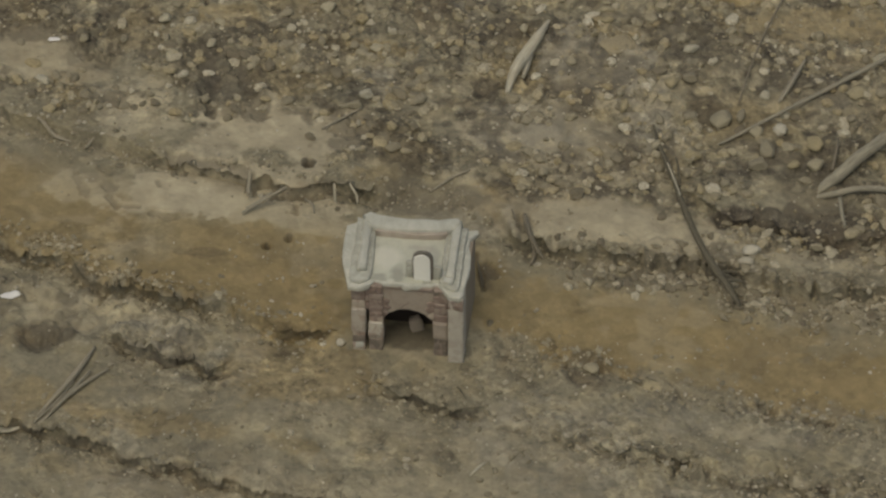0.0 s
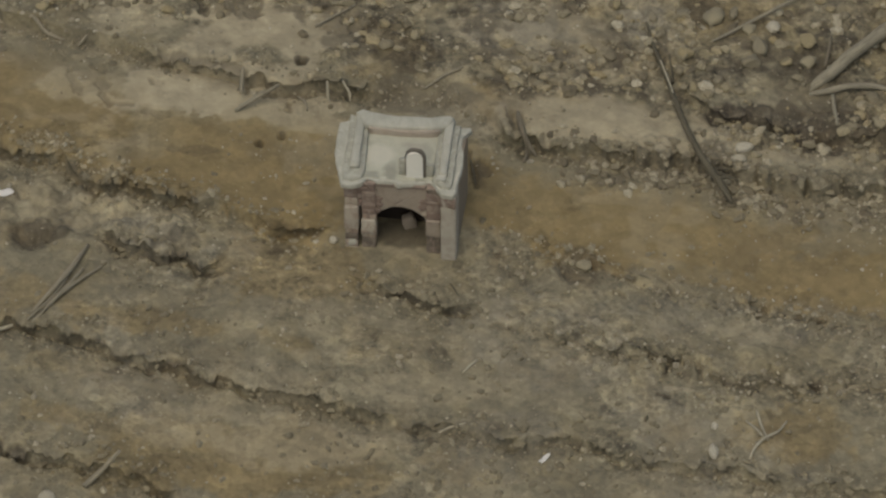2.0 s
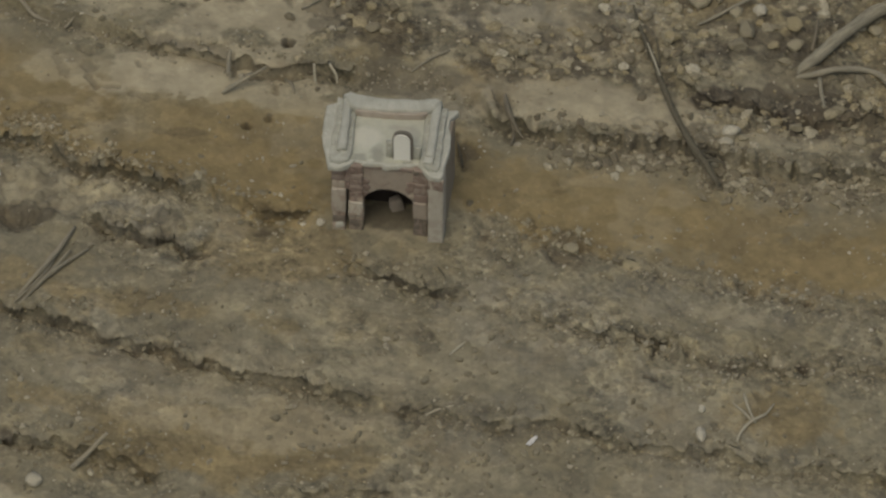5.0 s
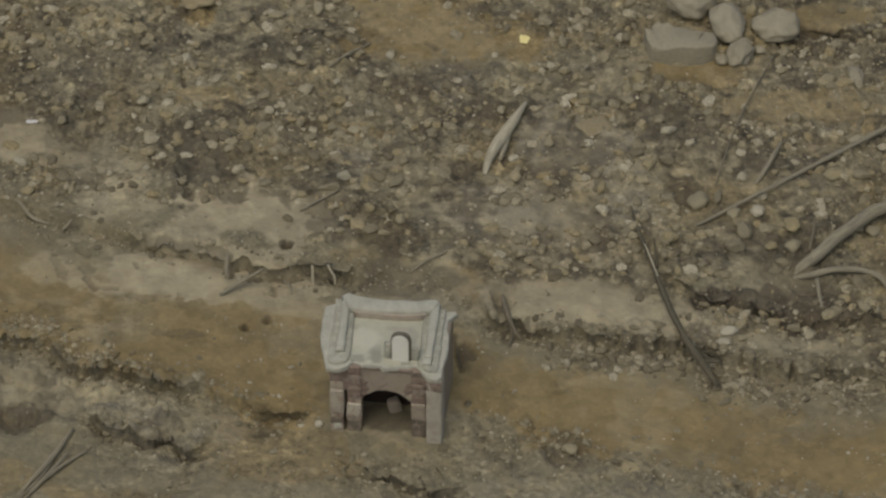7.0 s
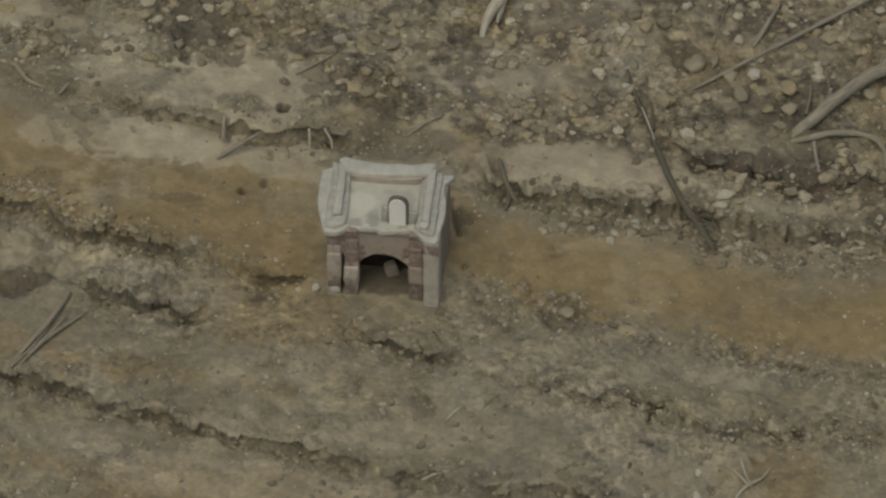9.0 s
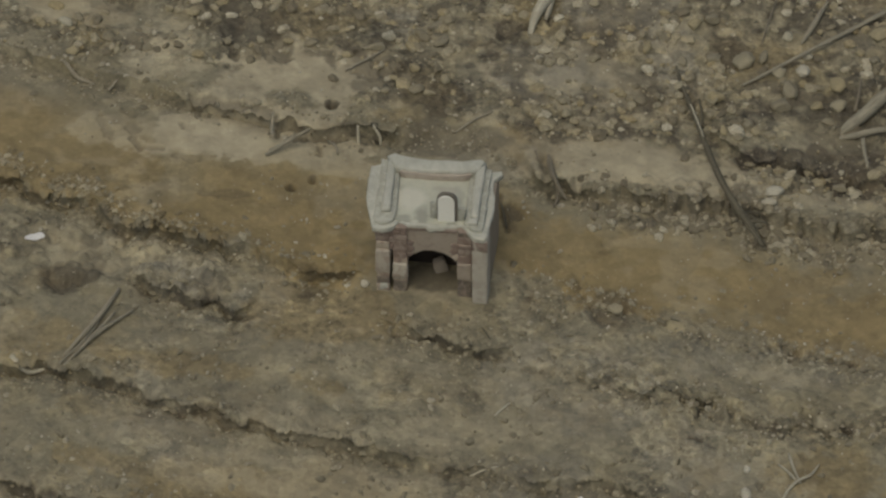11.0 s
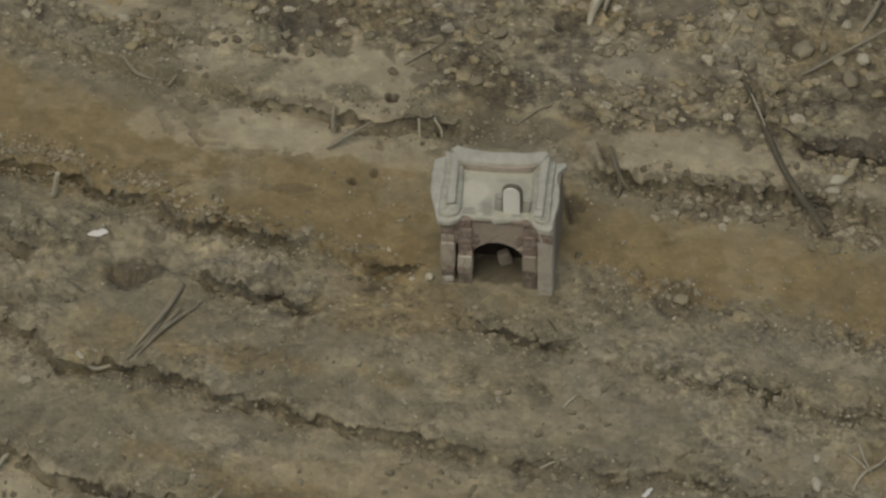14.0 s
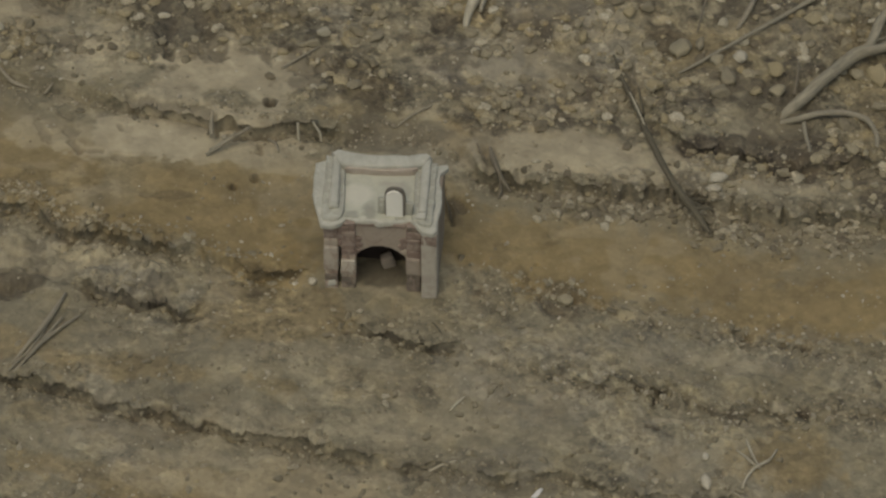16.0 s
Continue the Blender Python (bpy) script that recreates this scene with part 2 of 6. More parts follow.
def masonry_material(name, base, stain, grime=0.45, spec=0.2, streaks=0.0, coat=None, cover=0.5):
    """Weathered masonry; coat and cover: the colour and share of a second skin that clings to it in patches."""
    m, nt, b = material(name, 0.88)
    b.inputs["Specular IOR Level"].default_value = spec
    v = object_coords(nt)
    rnd = nt.nodes.new("ShaderNodeObjectInfo").outputs["Random"]
    col = mix(nt, noise_tex(nt, 4.0, 8, 0.65, v), tuple(c * 0.85 for c in base), tuple(min(0.9, c * 1.12) for c in base))
    col = mix(nt, math_node(nt, "MULTIPLY", rnd, 0.3), col, stain)
    col = mix(nt, ramp(nt, noise_tex(nt, 6.5, 9, 0.7, v, 0.8), [(0.48, (0, 0, 0)), (0.74, (grime,) * 3)]), col, stain)
    col = mix(nt, ramp(nt, noise_tex(nt, 45, 5, 0.6, v), [(0.3, (0.35,) * 3), (0.45, (0, 0, 0))]), col, stain)
    if coat:
        edge = 0.66 - 0.32 * cover
        col = mix(nt, ramp(nt, noise_tex(nt, 13.0, 5, 0.6, v, 0.5), [(edge - 0.05, (0, 0, 0)), (edge + 0.05, (0.85,) * 3)]), col, coat)
    if streaks:
        mp = nt.nodes.new("ShaderNodeMapping")
        mp.inputs["Scale"].default_value = (1.0, 0.45, 0.6)
        nt.links.new(v, mp.inputs["Vector"])
        col = mix(nt, ramp(nt, noise_tex(nt, 7.0, 7, 0.65, mp.outputs["Vector"], 1.0), [(0.46, (0, 0, 0)), (0.62, (streaks,) * 3)]), col, (0.255, 0.258, 0.205))
    nt.links.new(col, b.inputs["Base Color"])
    bump(nt, b, noise_tex(nt, 35, 7, 0.7, v), 0.5, 0.008)
    return m


SOIL = soil_material()
STONE = stone_material("river_stone", STONE_TONES)
ROCK = stone_material("grey_rock", [(0.0, (0.33, 0.304, 0.225)), (1.0, (0.40, 0.370, 0.275))])
OCHRE_STONE = stone_material("ochre_stone", [(0.0, (0.30, 0.245, 0.135)), (1.0, (0.38, 0.31, 0.175))])
GRAVEL = stone_material("gravel", GRAVEL_TONES, True)
CLODS = stone_material("clods", [(0.0, (0.15, 0.135, 0.09)), (0.7, (0.25, 0.225, 0.148)), (1.0, (0.34, 0.31, 0.21))], True)
CHIPS = stone_material("pale_chips", [(0.0, (0.21, 0.19, 0.128)), (0.5, (0.31, 0.282, 0.20)), (0.9, (0.40, 0.37, 0.275)), (1.0, (0.50, 0.47, 0.365))], True)
OCHRE_GRAVEL = stone_material("ochre_gravel", [(0.0, (0.19, 0.155, 0.085)), (0.5, (0.29, 0.245, 0.145)), (1.0, (0.42, 0.375, 0.25))], True)
CRUMBS = stone_material("crumbs", [(0.0, (0.18, 0.163, 0.11)), (0.5, (0.215, 0.194, 0.13)), (0.85, (0.275, 0.25, 0.172)), (1.0, (0.40, 0.37, 0.27))], True)
RUBBLE = stone_material("rubble", [(0.0, (0.12, 0.105, 0.072)), (0.4, (0.21, 0.188, 0.125)), (0.75, (0.30, 0.268, 0.18)), (1.0, (0.43, 0.40, 0.29))], True)
WOOD_GREY = wood_material("weathered_wood", (0.165, 0.150, 0.106), (0.36, 0.33, 0.24))
WOOD_PALE = wood_material("bleached_wood", (0.30, 0.275, 0.195), (0.52, 0.482, 0.365))
WOOD_DRY = wood_material("dry_stick_wood", (0.175, 0.157, 0.11), (0.35, 0.316, 0.228))
WOOD_DARK = wood_material("damp_wood", (0.060, 0.053, 0.036), (0.165, 0.148, 0.10))
WOOD_ROOT = wood_material("root_bark", (0.115, 0.10, 0.07), (0.26, 0.23, 0.165))
LIME = masonry_material("limewashed_plaster", (0.465, 0.460, 0.385), (0.33, 0.325, 0.265), 0.5, 0.2, 0.3, (0.385, 0.385, 0.32), 0.4)
LIME_STAINED = masonry_material("stained_limewash", (0.365, 0.365, 0.30), (0.28, 0.275, 0.225), 0.6, 0.2, 0.3, (0.43, 0.428, 0.355), 0.4)
PLASTER = masonry_material("pinkish_grey_plaster", (0.325, 0.282, 0.222), (0.25, 0.212, 0.165), 0.5, 0.2, 0.0, (0.275, 0.23, 0.182), 0.4)
GREY_PLASTER = masonry_material("bare_grey_plaster", (0.285, 0.24, 0.18), (0.18, 0.15, 0.115), 0.5)
LIME_DULL = masonry_material("dull_limewash", (0.43, 0.395, 0.318), (0.30, 0.255, 0.20), 0.55, 0.2, 0.0, (0.29, 0.235, 0.185), 0.4)
ROOF_FLOOR = blotched(masonry_material("stained_roof_floor", (0.465, 0.462, 0.362), (0.37, 0.365, 0.292), 0.45, 0.2, 0.2, (0.40, 0.402, 0.325), 0.35), [
    ((0.335, 0.41), (0.17, 0.17), (0.56, 0.55, 0.455), 0.55), ((0.30, 0.14), (0.085, 0.085), (0.27, 0.272, 0.222), 0.8), ((0.455, 0.20), (0.085, 0.15), (0.255, 0.255, 0.205), 0.8),
    ((0.17, 0.56), (0.10, 0.07), (0.30, 0.30, 0.245), 0.6), ((0.74, 0.50), (0.07, 0.16), (0.31, 0.312, 0.255), 0.6), ((0.62, 0.57), (0.16, 0.04), (0.33, 0.31, 0.25), 0.5), ((0.74, 0.14), (0.06, 0.10), (0.24, 0.245, 0.195), 0.7), ((0.40, 0.11), (0.04, 0.05), (0.52, 0.51, 0.42), 0.6)])
LIME_GREY = masonry_material("greyish_limewash", (0.425, 0.397, 0.325), (0.315, 0.28, 0.225), 0.55, 0.2, 0.2, (0.345, 0.312, 0.252), 0.4)
LIME_PINK = masonry_material("pinkish_limewash", (0.405, 0.362, 0.295), (0.30, 0.245, 0.19), 0.55, 0.2, 0.0, (0.345, 0.30, 0.24), 0.4)
BRICK_RED = masonry_material("red_brick", (0.222, 0.168, 0.135), (0.165, 0.128, 0.103), 0.7, 0.2, 0.0, (0.285, 0.238, 0.19), 0.45)
BRICK_LIME = masonry_material("limewashed_brick", (0.40, 0.352, 0.275), (0.29, 0.235, 0.18), 0.5, 0.2, 0.0, (0.27, 0.20, 0.155), 0.35)
BRICK_DAMP = masonry_material("damp_brick", (0.165, 0.14, 0.11), (0.11, 0.095, 0.075), 0.6, 0.2, 0.0, (0.245, 0.205, 0.155), 0.3)
# near-black brown all over, for the wall inside the opening
BRICK_NEAR_BLACK = masonry_material("near_black_brick", (0.040, 0.031, 0.025), (0.022, 0.018, 0.015), 0.5)
MORTAR = masonry_material("mortar", (0.25, 0.20, 0.16), (0.19, 0.15, 0.12), 0.5)
NICHE = masonry_material("dark_weathered_plaster", (0.155, 0.14, 0.112), (0.11, 0.10, 0.08), 0.6)
WHITE = masonry_material("white_tablet", (0.735, 0.735, 0.655), (0.6, 0.58, 0.5), 0.2)
SHELL = masonry_material("white_scrap", (0.70, 0.685, 0.64), (0.5, 0.485, 0.43), 0.3)
YELLOW = masonry_material("yellow_scrap", (0.86, 0.76, 0.36), (0.72, 0.58, 0.24), 0.3)

# ---- the lie of the land: worn terraces, each with an undercut lip ----
TABLE = np.random.RandomState(7).rand(256, 256)


def vn(x, y, size, seed=0):
    """Smooth value noise, 0 to 1, of that grain size in metres."""
    x, y = np.asarray(x, float) / size + 13.7 * seed, np.asarray(y, float) / size + 41.3 * seed
    i, j = np.floor(x).astype(int), np.floor(y).astype(int)
    u, v = x - i, y - j
    u, v = u * u * (3 - 2 * u), v * v * (3 - 2 * v)
    a, b = TABLE[i & 255, j & 255], TABLE[(i + 1) & 255, j & 255]
    c, d = TABLE[i & 255, (j + 1) & 255], TABLE[(i + 1) & 255, (j + 1) & 255]
    return (a * (1 - u) + b * u) * (1 - v) + (c * (1 - u) + d * u) * v


def ease(x, a, b):
    k = np.clip((np.asarray(x, float) - a) / (b - a), 0, 1)
    return k * k * (3 - 2 * k)


def lumps(x, y, size, seed):
    """Rounded lumps: one to a cell of that size, of random height."""
    gx, gy = x / size, y / size
    i, j = np.floor(gx).astype(int), np.floor(gy).astype(int)
    best = np.zeros(np.shape(x))
    for di in (-1, 0, 1):
        for dj in (-1, 0, 1):
            a, b = (i + di + 37 * seed) & 255, (j + dj + 91 * seed) & 255
            px, py = i + di + TABLE[a, b], j + dj + TABLE[b, a]
            r = 0.35 + 0.4 * TABLE[(a + 7) & 255, (b + 3) & 255]
            d2 = ((gx - px) ** 2 + (gy - py) ** 2) / (r * r)
            best = np.maximum(best, np.sqrt(np.clip(1 - d2, 0, 1)) * r * TABLE[(a + 11) & 255, (b + 29) & 255])
    return best


# drop, depth of the groove at its foot, share of its length that is undercut, line
BANK = [(-5.126, 3.912), (-4.055, 3.212), (-3.022, 2.78), (-2.264, 2.5), (-2.026, 2.427), (-1.756, 2.352), (-1.513, 2.257), (-1.26, 2.196), (-1.103, 2.063), (-0.895, 2.03), (-0.686, 2.109), (-0.327, 1.99), (0.195, 2.014), (0.711, 1.734), (1.085, 1.337), (1.263, 1.308), (1.467, 1.268), (1.672, 1.236), (1.874, 1.176), (2.13, 1.147), (2.311, 1.161), (2.502, 1.164), (2.688, 1.032), (2.94, 0.961), (3.184, 0.822), (3.515, 0.749), (4.007, 0.7), (4.844, 0.473)]
SHELF = [(2.439, 2.043), (2.889, 1.71), (3.499, 1.521), (3.711, 1.249), (4.1, 1.29), (4.977, 1.295)]
TRACK_EDGE = [(-4.938, 1.745), (-4.253, 1.587), (-3.887, 1.532), (-3.781, 1.471), (-3.671, 1.336), (-3.488, 1.258), (-3.305, 1.186), (-3.096, 1.112), (-2.851, 0.833), (-2.646, 0.777), (-2.438, 0.693), (-2.257, 0.617), (-2.103, 0.578), (-1.925, 0.516), (-1.821, 0.425), (-1.684, 0.505), (-1.455, 0.375), (-1.202, 0.257), (-0.95, 0.244), (-0.724, 0.263), (-0.577, 0.139)]
LUMPS = [(-4.869, 0.962), (-4.438, 0.665), (-4.072, 0.516)]
SHORT = [(-2.77, 0.218), (-2.666, 0.146), (-2.574, 0.131), (-2.415, -0.031), (-2.265, -0.032), (-2.177, -0.101), (-2.076, -0.136), (-1.988, -0.059), (-1.871, -0.144), (-1.799, -0.242), (-1.685, -0.217), (-1.562, -0.127)]
CRACK = [(-4.764, -0.245), (-4.093, -0.56), (-3.863, -0.834), (-3.639, -0.897), (-3.494, -0.857), (-3.368, -0.888), (-3.216, -0.979), (-3.114, -1.059), (-2.941, -1.092), (-2.793, -1.117), (-2.62, -1.171), (-2.495, -1.279), (-2.371, -1.348), (-2.198, -1.447), (-2.077, -1.424), (-1.881, -1.475), (-1.805, -1.6), (-1.611, -1.613), (-1.44, -1.658), (-1.367, -1.747), (-1.173, -1.769), (-1.028, -1.827), (-0.859, -1.877), (-0.713, -1.887), (-0.617, -1.992), (-0.353, -2.024), (-0.035, -2.125)]
CRACK_LOW = [(-0.131, -2.124), (0.588, -2.262), (0.97, -2.357), (1.402, -2.349), (1.965, -2.612), (2.247, -2.68), (2.717, -2.787), (3.183, -2.919), (4.535, -3.148)]
FRONT = [(-0.56, -0.425), (-0.45, -0.44), (-0.346, -0.491), (-0.232, -0.516), (-0.158, -0.573), (-0.034, -0.571), (0.089, -0.63), (0.161, -0.737), (0.332, -0.806), (0.455, -0.826), (0.58, -0.795), (0.75, -0.80)]
MIDDLE = [(0.772, -0.99), (1.018, -1.011), (1.26, -1.1), (1.353, -1.206), (1.504, -1.141), (1.789, -1.313), (2.153, -1.391), (2.3, -1.411), (2.422, -1.423), (2.565, -1.472), (2.7, -1.604), (2.79, -1.71), (2.934, -1.735), (3.178, -1.73), (3.422, -1.734), (3.573, -1.686), (4.665, -1.849)]
VERGE = [(0.58, 0.133), (1.378, -0.118), (1.919, -0.349), (2.357, -0.549), (2.769, -0.733), (3.071, -0.706), (3.356, -0.858), (3.545, -0.964), (3.693, -0.964), (3.835, -1.029), (4.738, -1.113)]
LOW = [(-4.634, -1.744), (-4.163, -2.006), (-3.812, -2.206), (-3.482, -2.345), (-2.948, -2.493), (-2.319, -2.705), (-1.814, -2.9)]
TOE = [(-1.219, -3.052), (-0.605, -3.103), (-0.134, -3.064), (0.149, -3.161)]
UPPER = [(4.014, 5.628), (4.337, 5.493), (5.376, 5.308)]
LEDGES = [(0.15, 0.06, 0.8, BANK), (0.10, 0.04, 0.7, SHELF), (0.15, 0.08, 0.85, TRACK_EDGE), (0.12, 0.06, 0.8, LUMPS), (0.16, 0.09, 0.95, SHORT),
          (0.13, 0.078, 0.95, CRACK), (0.09, 0.07, 0.7, CRACK_LOW), (0.11, 0.07, 0.95, FRONT), (0.055, 0.045, 0.65, MIDDLE), (0.035, 0.02, 0.4, VERGE), (0.15, 0.08, 0.95, LOW), (0.08, 0.06, 0.7, TOE), (0.08, 0.05, 0.6, UPPER)]
# burrows and hollows: place, radius, depth
PITS = [((-0.926, 2.498), 0.05, 0.14), ((-1.29, 1.403), 0.042, 0.10), ((-1.09, 1.506), 0.036, 0.07), ((-3.19, 3.565), 0.05, 0.07), ((1.549, -0.225), 0.14, 0.05), ((3.541, -1.651), 0.04, 0.06), ((-3.321, 0.22), 0.17, 0.05),
        ((-4.217, 0.626), 0.11, 0.07), ((-4.076, 0.228), 0.07, 0.05), ((2.904, 1.095), 0.10, 0.06), ((1.39, 0.252), 0.02, 0.04), ((-0.712, 3.295), 0.03, 0.05), ((-0.538, 2.674), 0.03, 0.05), ((1.072, 1.639), 0.08, 0.03), ((1.114, 1.264), 0.07, 0.03)]


def ledge_line(k, x):
    px, py = zip(*LEDGES[k][3])
    return np.interp(x, px, py) + 0.07 * (vn(x, k * 3.1, 0.32, 3) - 0.5) + (0.08 if k == 0 else 0.06) * (vn(x, k * 5.7, 0.11, 4) - 0.5) + 0.014 * (vn(x, k * 2.3, 0.045, 5) - 0.5) + 0.115 - (0.16 * ease(x, 0.4, 0.9) * (np.abs(2 * vn(x, 1.7, 0.11, 16) - 1) - 0.35) if k == 0 else 0.0)


def slumped(x):
    """The stretch of the bank behind the shrine, where the earth has slid down."""
    return ease(x, -0.35, -0.1) * (1 - ease(x, 0.72, 0.95))


def ledge_shape(k, x):
    px = [p[0] for p in LEDGES[k][3]]
    ends = ease(x, px[0] - 0.05, px[0] + 0.3) * (1 - ease(x, px[-1] - 0.3, px[-1] + 0.05))
    cut = ease(vn(x, k * 7.9, 0.22, 6), 0.95 - LEDGES[k][2], 1.15 - LEDGES[k][2]) * (0.5 + 0.5 * ease(vn(x, k * 9.1, 0.085, 15), 0.35, 0.6))
    if k == 0:
        cut = cut * (0.2 + 0.8 * ease(x, -2.5, -2.2)) * (1 - slumped(x)) * (1 - 0.35 * ease(x, 1.25, 1.5)) * (1 - 0.45 * ease(x, 2.55, 2.8))
    if k == 2:
        cut = np.maximum(cut, ease(x, -2.85, -2.7) * (1 - ease(x, -1.95, -1.85)) * 0.9) * (1 - 0.85 * ease(x, -1.88, -1.78) * (1 - ease(x, -1.35, -1.2)))
    return ends, ends * cut


SHRINE = (-0.506, 0.067)


def blobs(x, y, rows):
    best = 0.0 * x
    warp = 0.75 * (vn(x, y, 0.45, 20) - 0.5) + 0.5 * (vn(x, y, 0.14, 21) - 0.5) + 0.25 * (vn(x, y, 0.05, 22) - 0.5)
    for (px, py), rx, ry, amount in rows:
        d = np.hypot((x - px) / rx, (y - py) / ry + 0.18 * (x - px) / rx) + warp
        best = np.maximum(best, amount * (1 - ease(d, 0.72, 1.06)))
    return best


def marks(x, y, rows):
    """Streaks along bent lines, with ragged rims: half width, amount and line of each."""
    shape = np.shape(x)
    x, y = np.atleast_1d(x), np.atleast_1d(y)
    best = np.zeros(np.shape(x))
    fray = 1.1 * (vn(x, y, 0.11, 23) - 0.5) + 0.9 * (vn(x, y, 0.04, 24) - 0.5)
    for half, amount, line in rows:
        px, py = np.array(line).T
        near = (x > px.min() - 2.2 * half) & (x < px.max() + 2.2 * half) & (y > py.min() - 2.8 * half) & (y < py.max() + 2.8 * half)
        u, v = x[near], y[near]
        d = np.full(u.shape, 9.0)
        for (xa, ya), (xb, yb) in zip(line[:-1], line[1:]):
            k = np.clip(((u - xa) * (xb - xa) + (v - ya) * (yb - ya)) / ((xb - xa) ** 2 + (yb - ya) ** 2 + 1e-9), 0, 1)
            d = np.minimum(d, np.hypot(u - xa - k * (xb - xa), (v - ya - k * (yb - ya)) * 0.75))
        best[near] = np.maximum(best[near], amount * (1 - ease(d / half + fray[near], 0.72, 1.25)))
    return best.reshape(shape)


# damp cracks and hollows, shade painted under lips and beside things, then smears of pale dry clay
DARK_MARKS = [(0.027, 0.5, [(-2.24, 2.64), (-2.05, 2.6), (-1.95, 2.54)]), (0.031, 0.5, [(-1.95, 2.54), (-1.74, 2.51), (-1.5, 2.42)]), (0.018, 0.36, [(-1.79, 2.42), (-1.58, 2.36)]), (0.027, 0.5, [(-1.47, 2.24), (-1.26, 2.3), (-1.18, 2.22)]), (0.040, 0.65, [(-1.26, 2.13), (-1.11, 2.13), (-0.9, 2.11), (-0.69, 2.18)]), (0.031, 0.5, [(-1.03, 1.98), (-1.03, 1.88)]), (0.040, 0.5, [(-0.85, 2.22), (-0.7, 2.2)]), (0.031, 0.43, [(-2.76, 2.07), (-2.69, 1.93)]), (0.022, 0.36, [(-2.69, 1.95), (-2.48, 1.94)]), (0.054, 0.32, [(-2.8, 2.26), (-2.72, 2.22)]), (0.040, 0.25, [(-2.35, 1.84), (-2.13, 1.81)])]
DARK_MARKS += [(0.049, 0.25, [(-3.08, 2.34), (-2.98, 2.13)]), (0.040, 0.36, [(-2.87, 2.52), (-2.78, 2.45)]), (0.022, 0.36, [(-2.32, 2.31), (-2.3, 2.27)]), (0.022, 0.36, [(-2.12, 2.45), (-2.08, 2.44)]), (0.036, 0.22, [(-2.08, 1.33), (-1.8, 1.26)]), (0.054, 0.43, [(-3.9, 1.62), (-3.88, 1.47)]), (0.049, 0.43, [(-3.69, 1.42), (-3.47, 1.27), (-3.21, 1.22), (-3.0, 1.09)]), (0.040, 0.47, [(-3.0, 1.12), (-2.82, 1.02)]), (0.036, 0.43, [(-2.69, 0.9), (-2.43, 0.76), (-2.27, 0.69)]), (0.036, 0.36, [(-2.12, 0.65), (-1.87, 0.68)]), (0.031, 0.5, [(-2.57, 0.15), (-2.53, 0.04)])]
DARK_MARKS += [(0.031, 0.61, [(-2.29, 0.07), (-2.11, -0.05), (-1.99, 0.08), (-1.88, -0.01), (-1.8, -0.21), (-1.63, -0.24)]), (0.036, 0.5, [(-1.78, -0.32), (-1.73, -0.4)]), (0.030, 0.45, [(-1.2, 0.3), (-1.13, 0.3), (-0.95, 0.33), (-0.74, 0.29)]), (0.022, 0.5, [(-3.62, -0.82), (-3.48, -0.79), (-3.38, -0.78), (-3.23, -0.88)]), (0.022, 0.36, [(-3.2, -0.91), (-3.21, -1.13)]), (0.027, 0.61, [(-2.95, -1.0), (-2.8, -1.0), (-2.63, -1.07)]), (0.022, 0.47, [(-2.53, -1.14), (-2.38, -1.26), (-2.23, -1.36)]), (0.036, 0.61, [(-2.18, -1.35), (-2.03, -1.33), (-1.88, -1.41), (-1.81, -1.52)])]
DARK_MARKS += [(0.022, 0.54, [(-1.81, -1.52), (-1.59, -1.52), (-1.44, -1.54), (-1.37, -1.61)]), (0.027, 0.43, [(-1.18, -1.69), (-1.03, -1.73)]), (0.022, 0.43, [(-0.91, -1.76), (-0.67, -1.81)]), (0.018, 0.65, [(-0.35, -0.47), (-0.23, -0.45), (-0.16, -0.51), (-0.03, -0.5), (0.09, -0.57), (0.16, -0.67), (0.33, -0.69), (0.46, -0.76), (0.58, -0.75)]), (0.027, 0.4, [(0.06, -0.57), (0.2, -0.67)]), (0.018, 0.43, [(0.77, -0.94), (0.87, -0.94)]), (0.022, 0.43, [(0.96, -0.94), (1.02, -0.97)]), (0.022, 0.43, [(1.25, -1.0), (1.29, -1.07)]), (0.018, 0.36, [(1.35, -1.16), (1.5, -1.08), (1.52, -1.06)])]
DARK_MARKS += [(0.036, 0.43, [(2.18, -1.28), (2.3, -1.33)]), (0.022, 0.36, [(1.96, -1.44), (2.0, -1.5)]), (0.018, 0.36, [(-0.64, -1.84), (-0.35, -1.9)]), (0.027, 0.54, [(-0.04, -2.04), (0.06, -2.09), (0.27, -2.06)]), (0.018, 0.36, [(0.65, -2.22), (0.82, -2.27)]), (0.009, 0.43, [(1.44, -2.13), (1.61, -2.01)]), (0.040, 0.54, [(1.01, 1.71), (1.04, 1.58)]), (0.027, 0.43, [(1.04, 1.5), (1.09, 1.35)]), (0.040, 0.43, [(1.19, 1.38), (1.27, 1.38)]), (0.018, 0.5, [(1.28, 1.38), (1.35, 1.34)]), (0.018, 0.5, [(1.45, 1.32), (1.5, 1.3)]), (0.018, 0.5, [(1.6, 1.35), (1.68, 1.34)])]
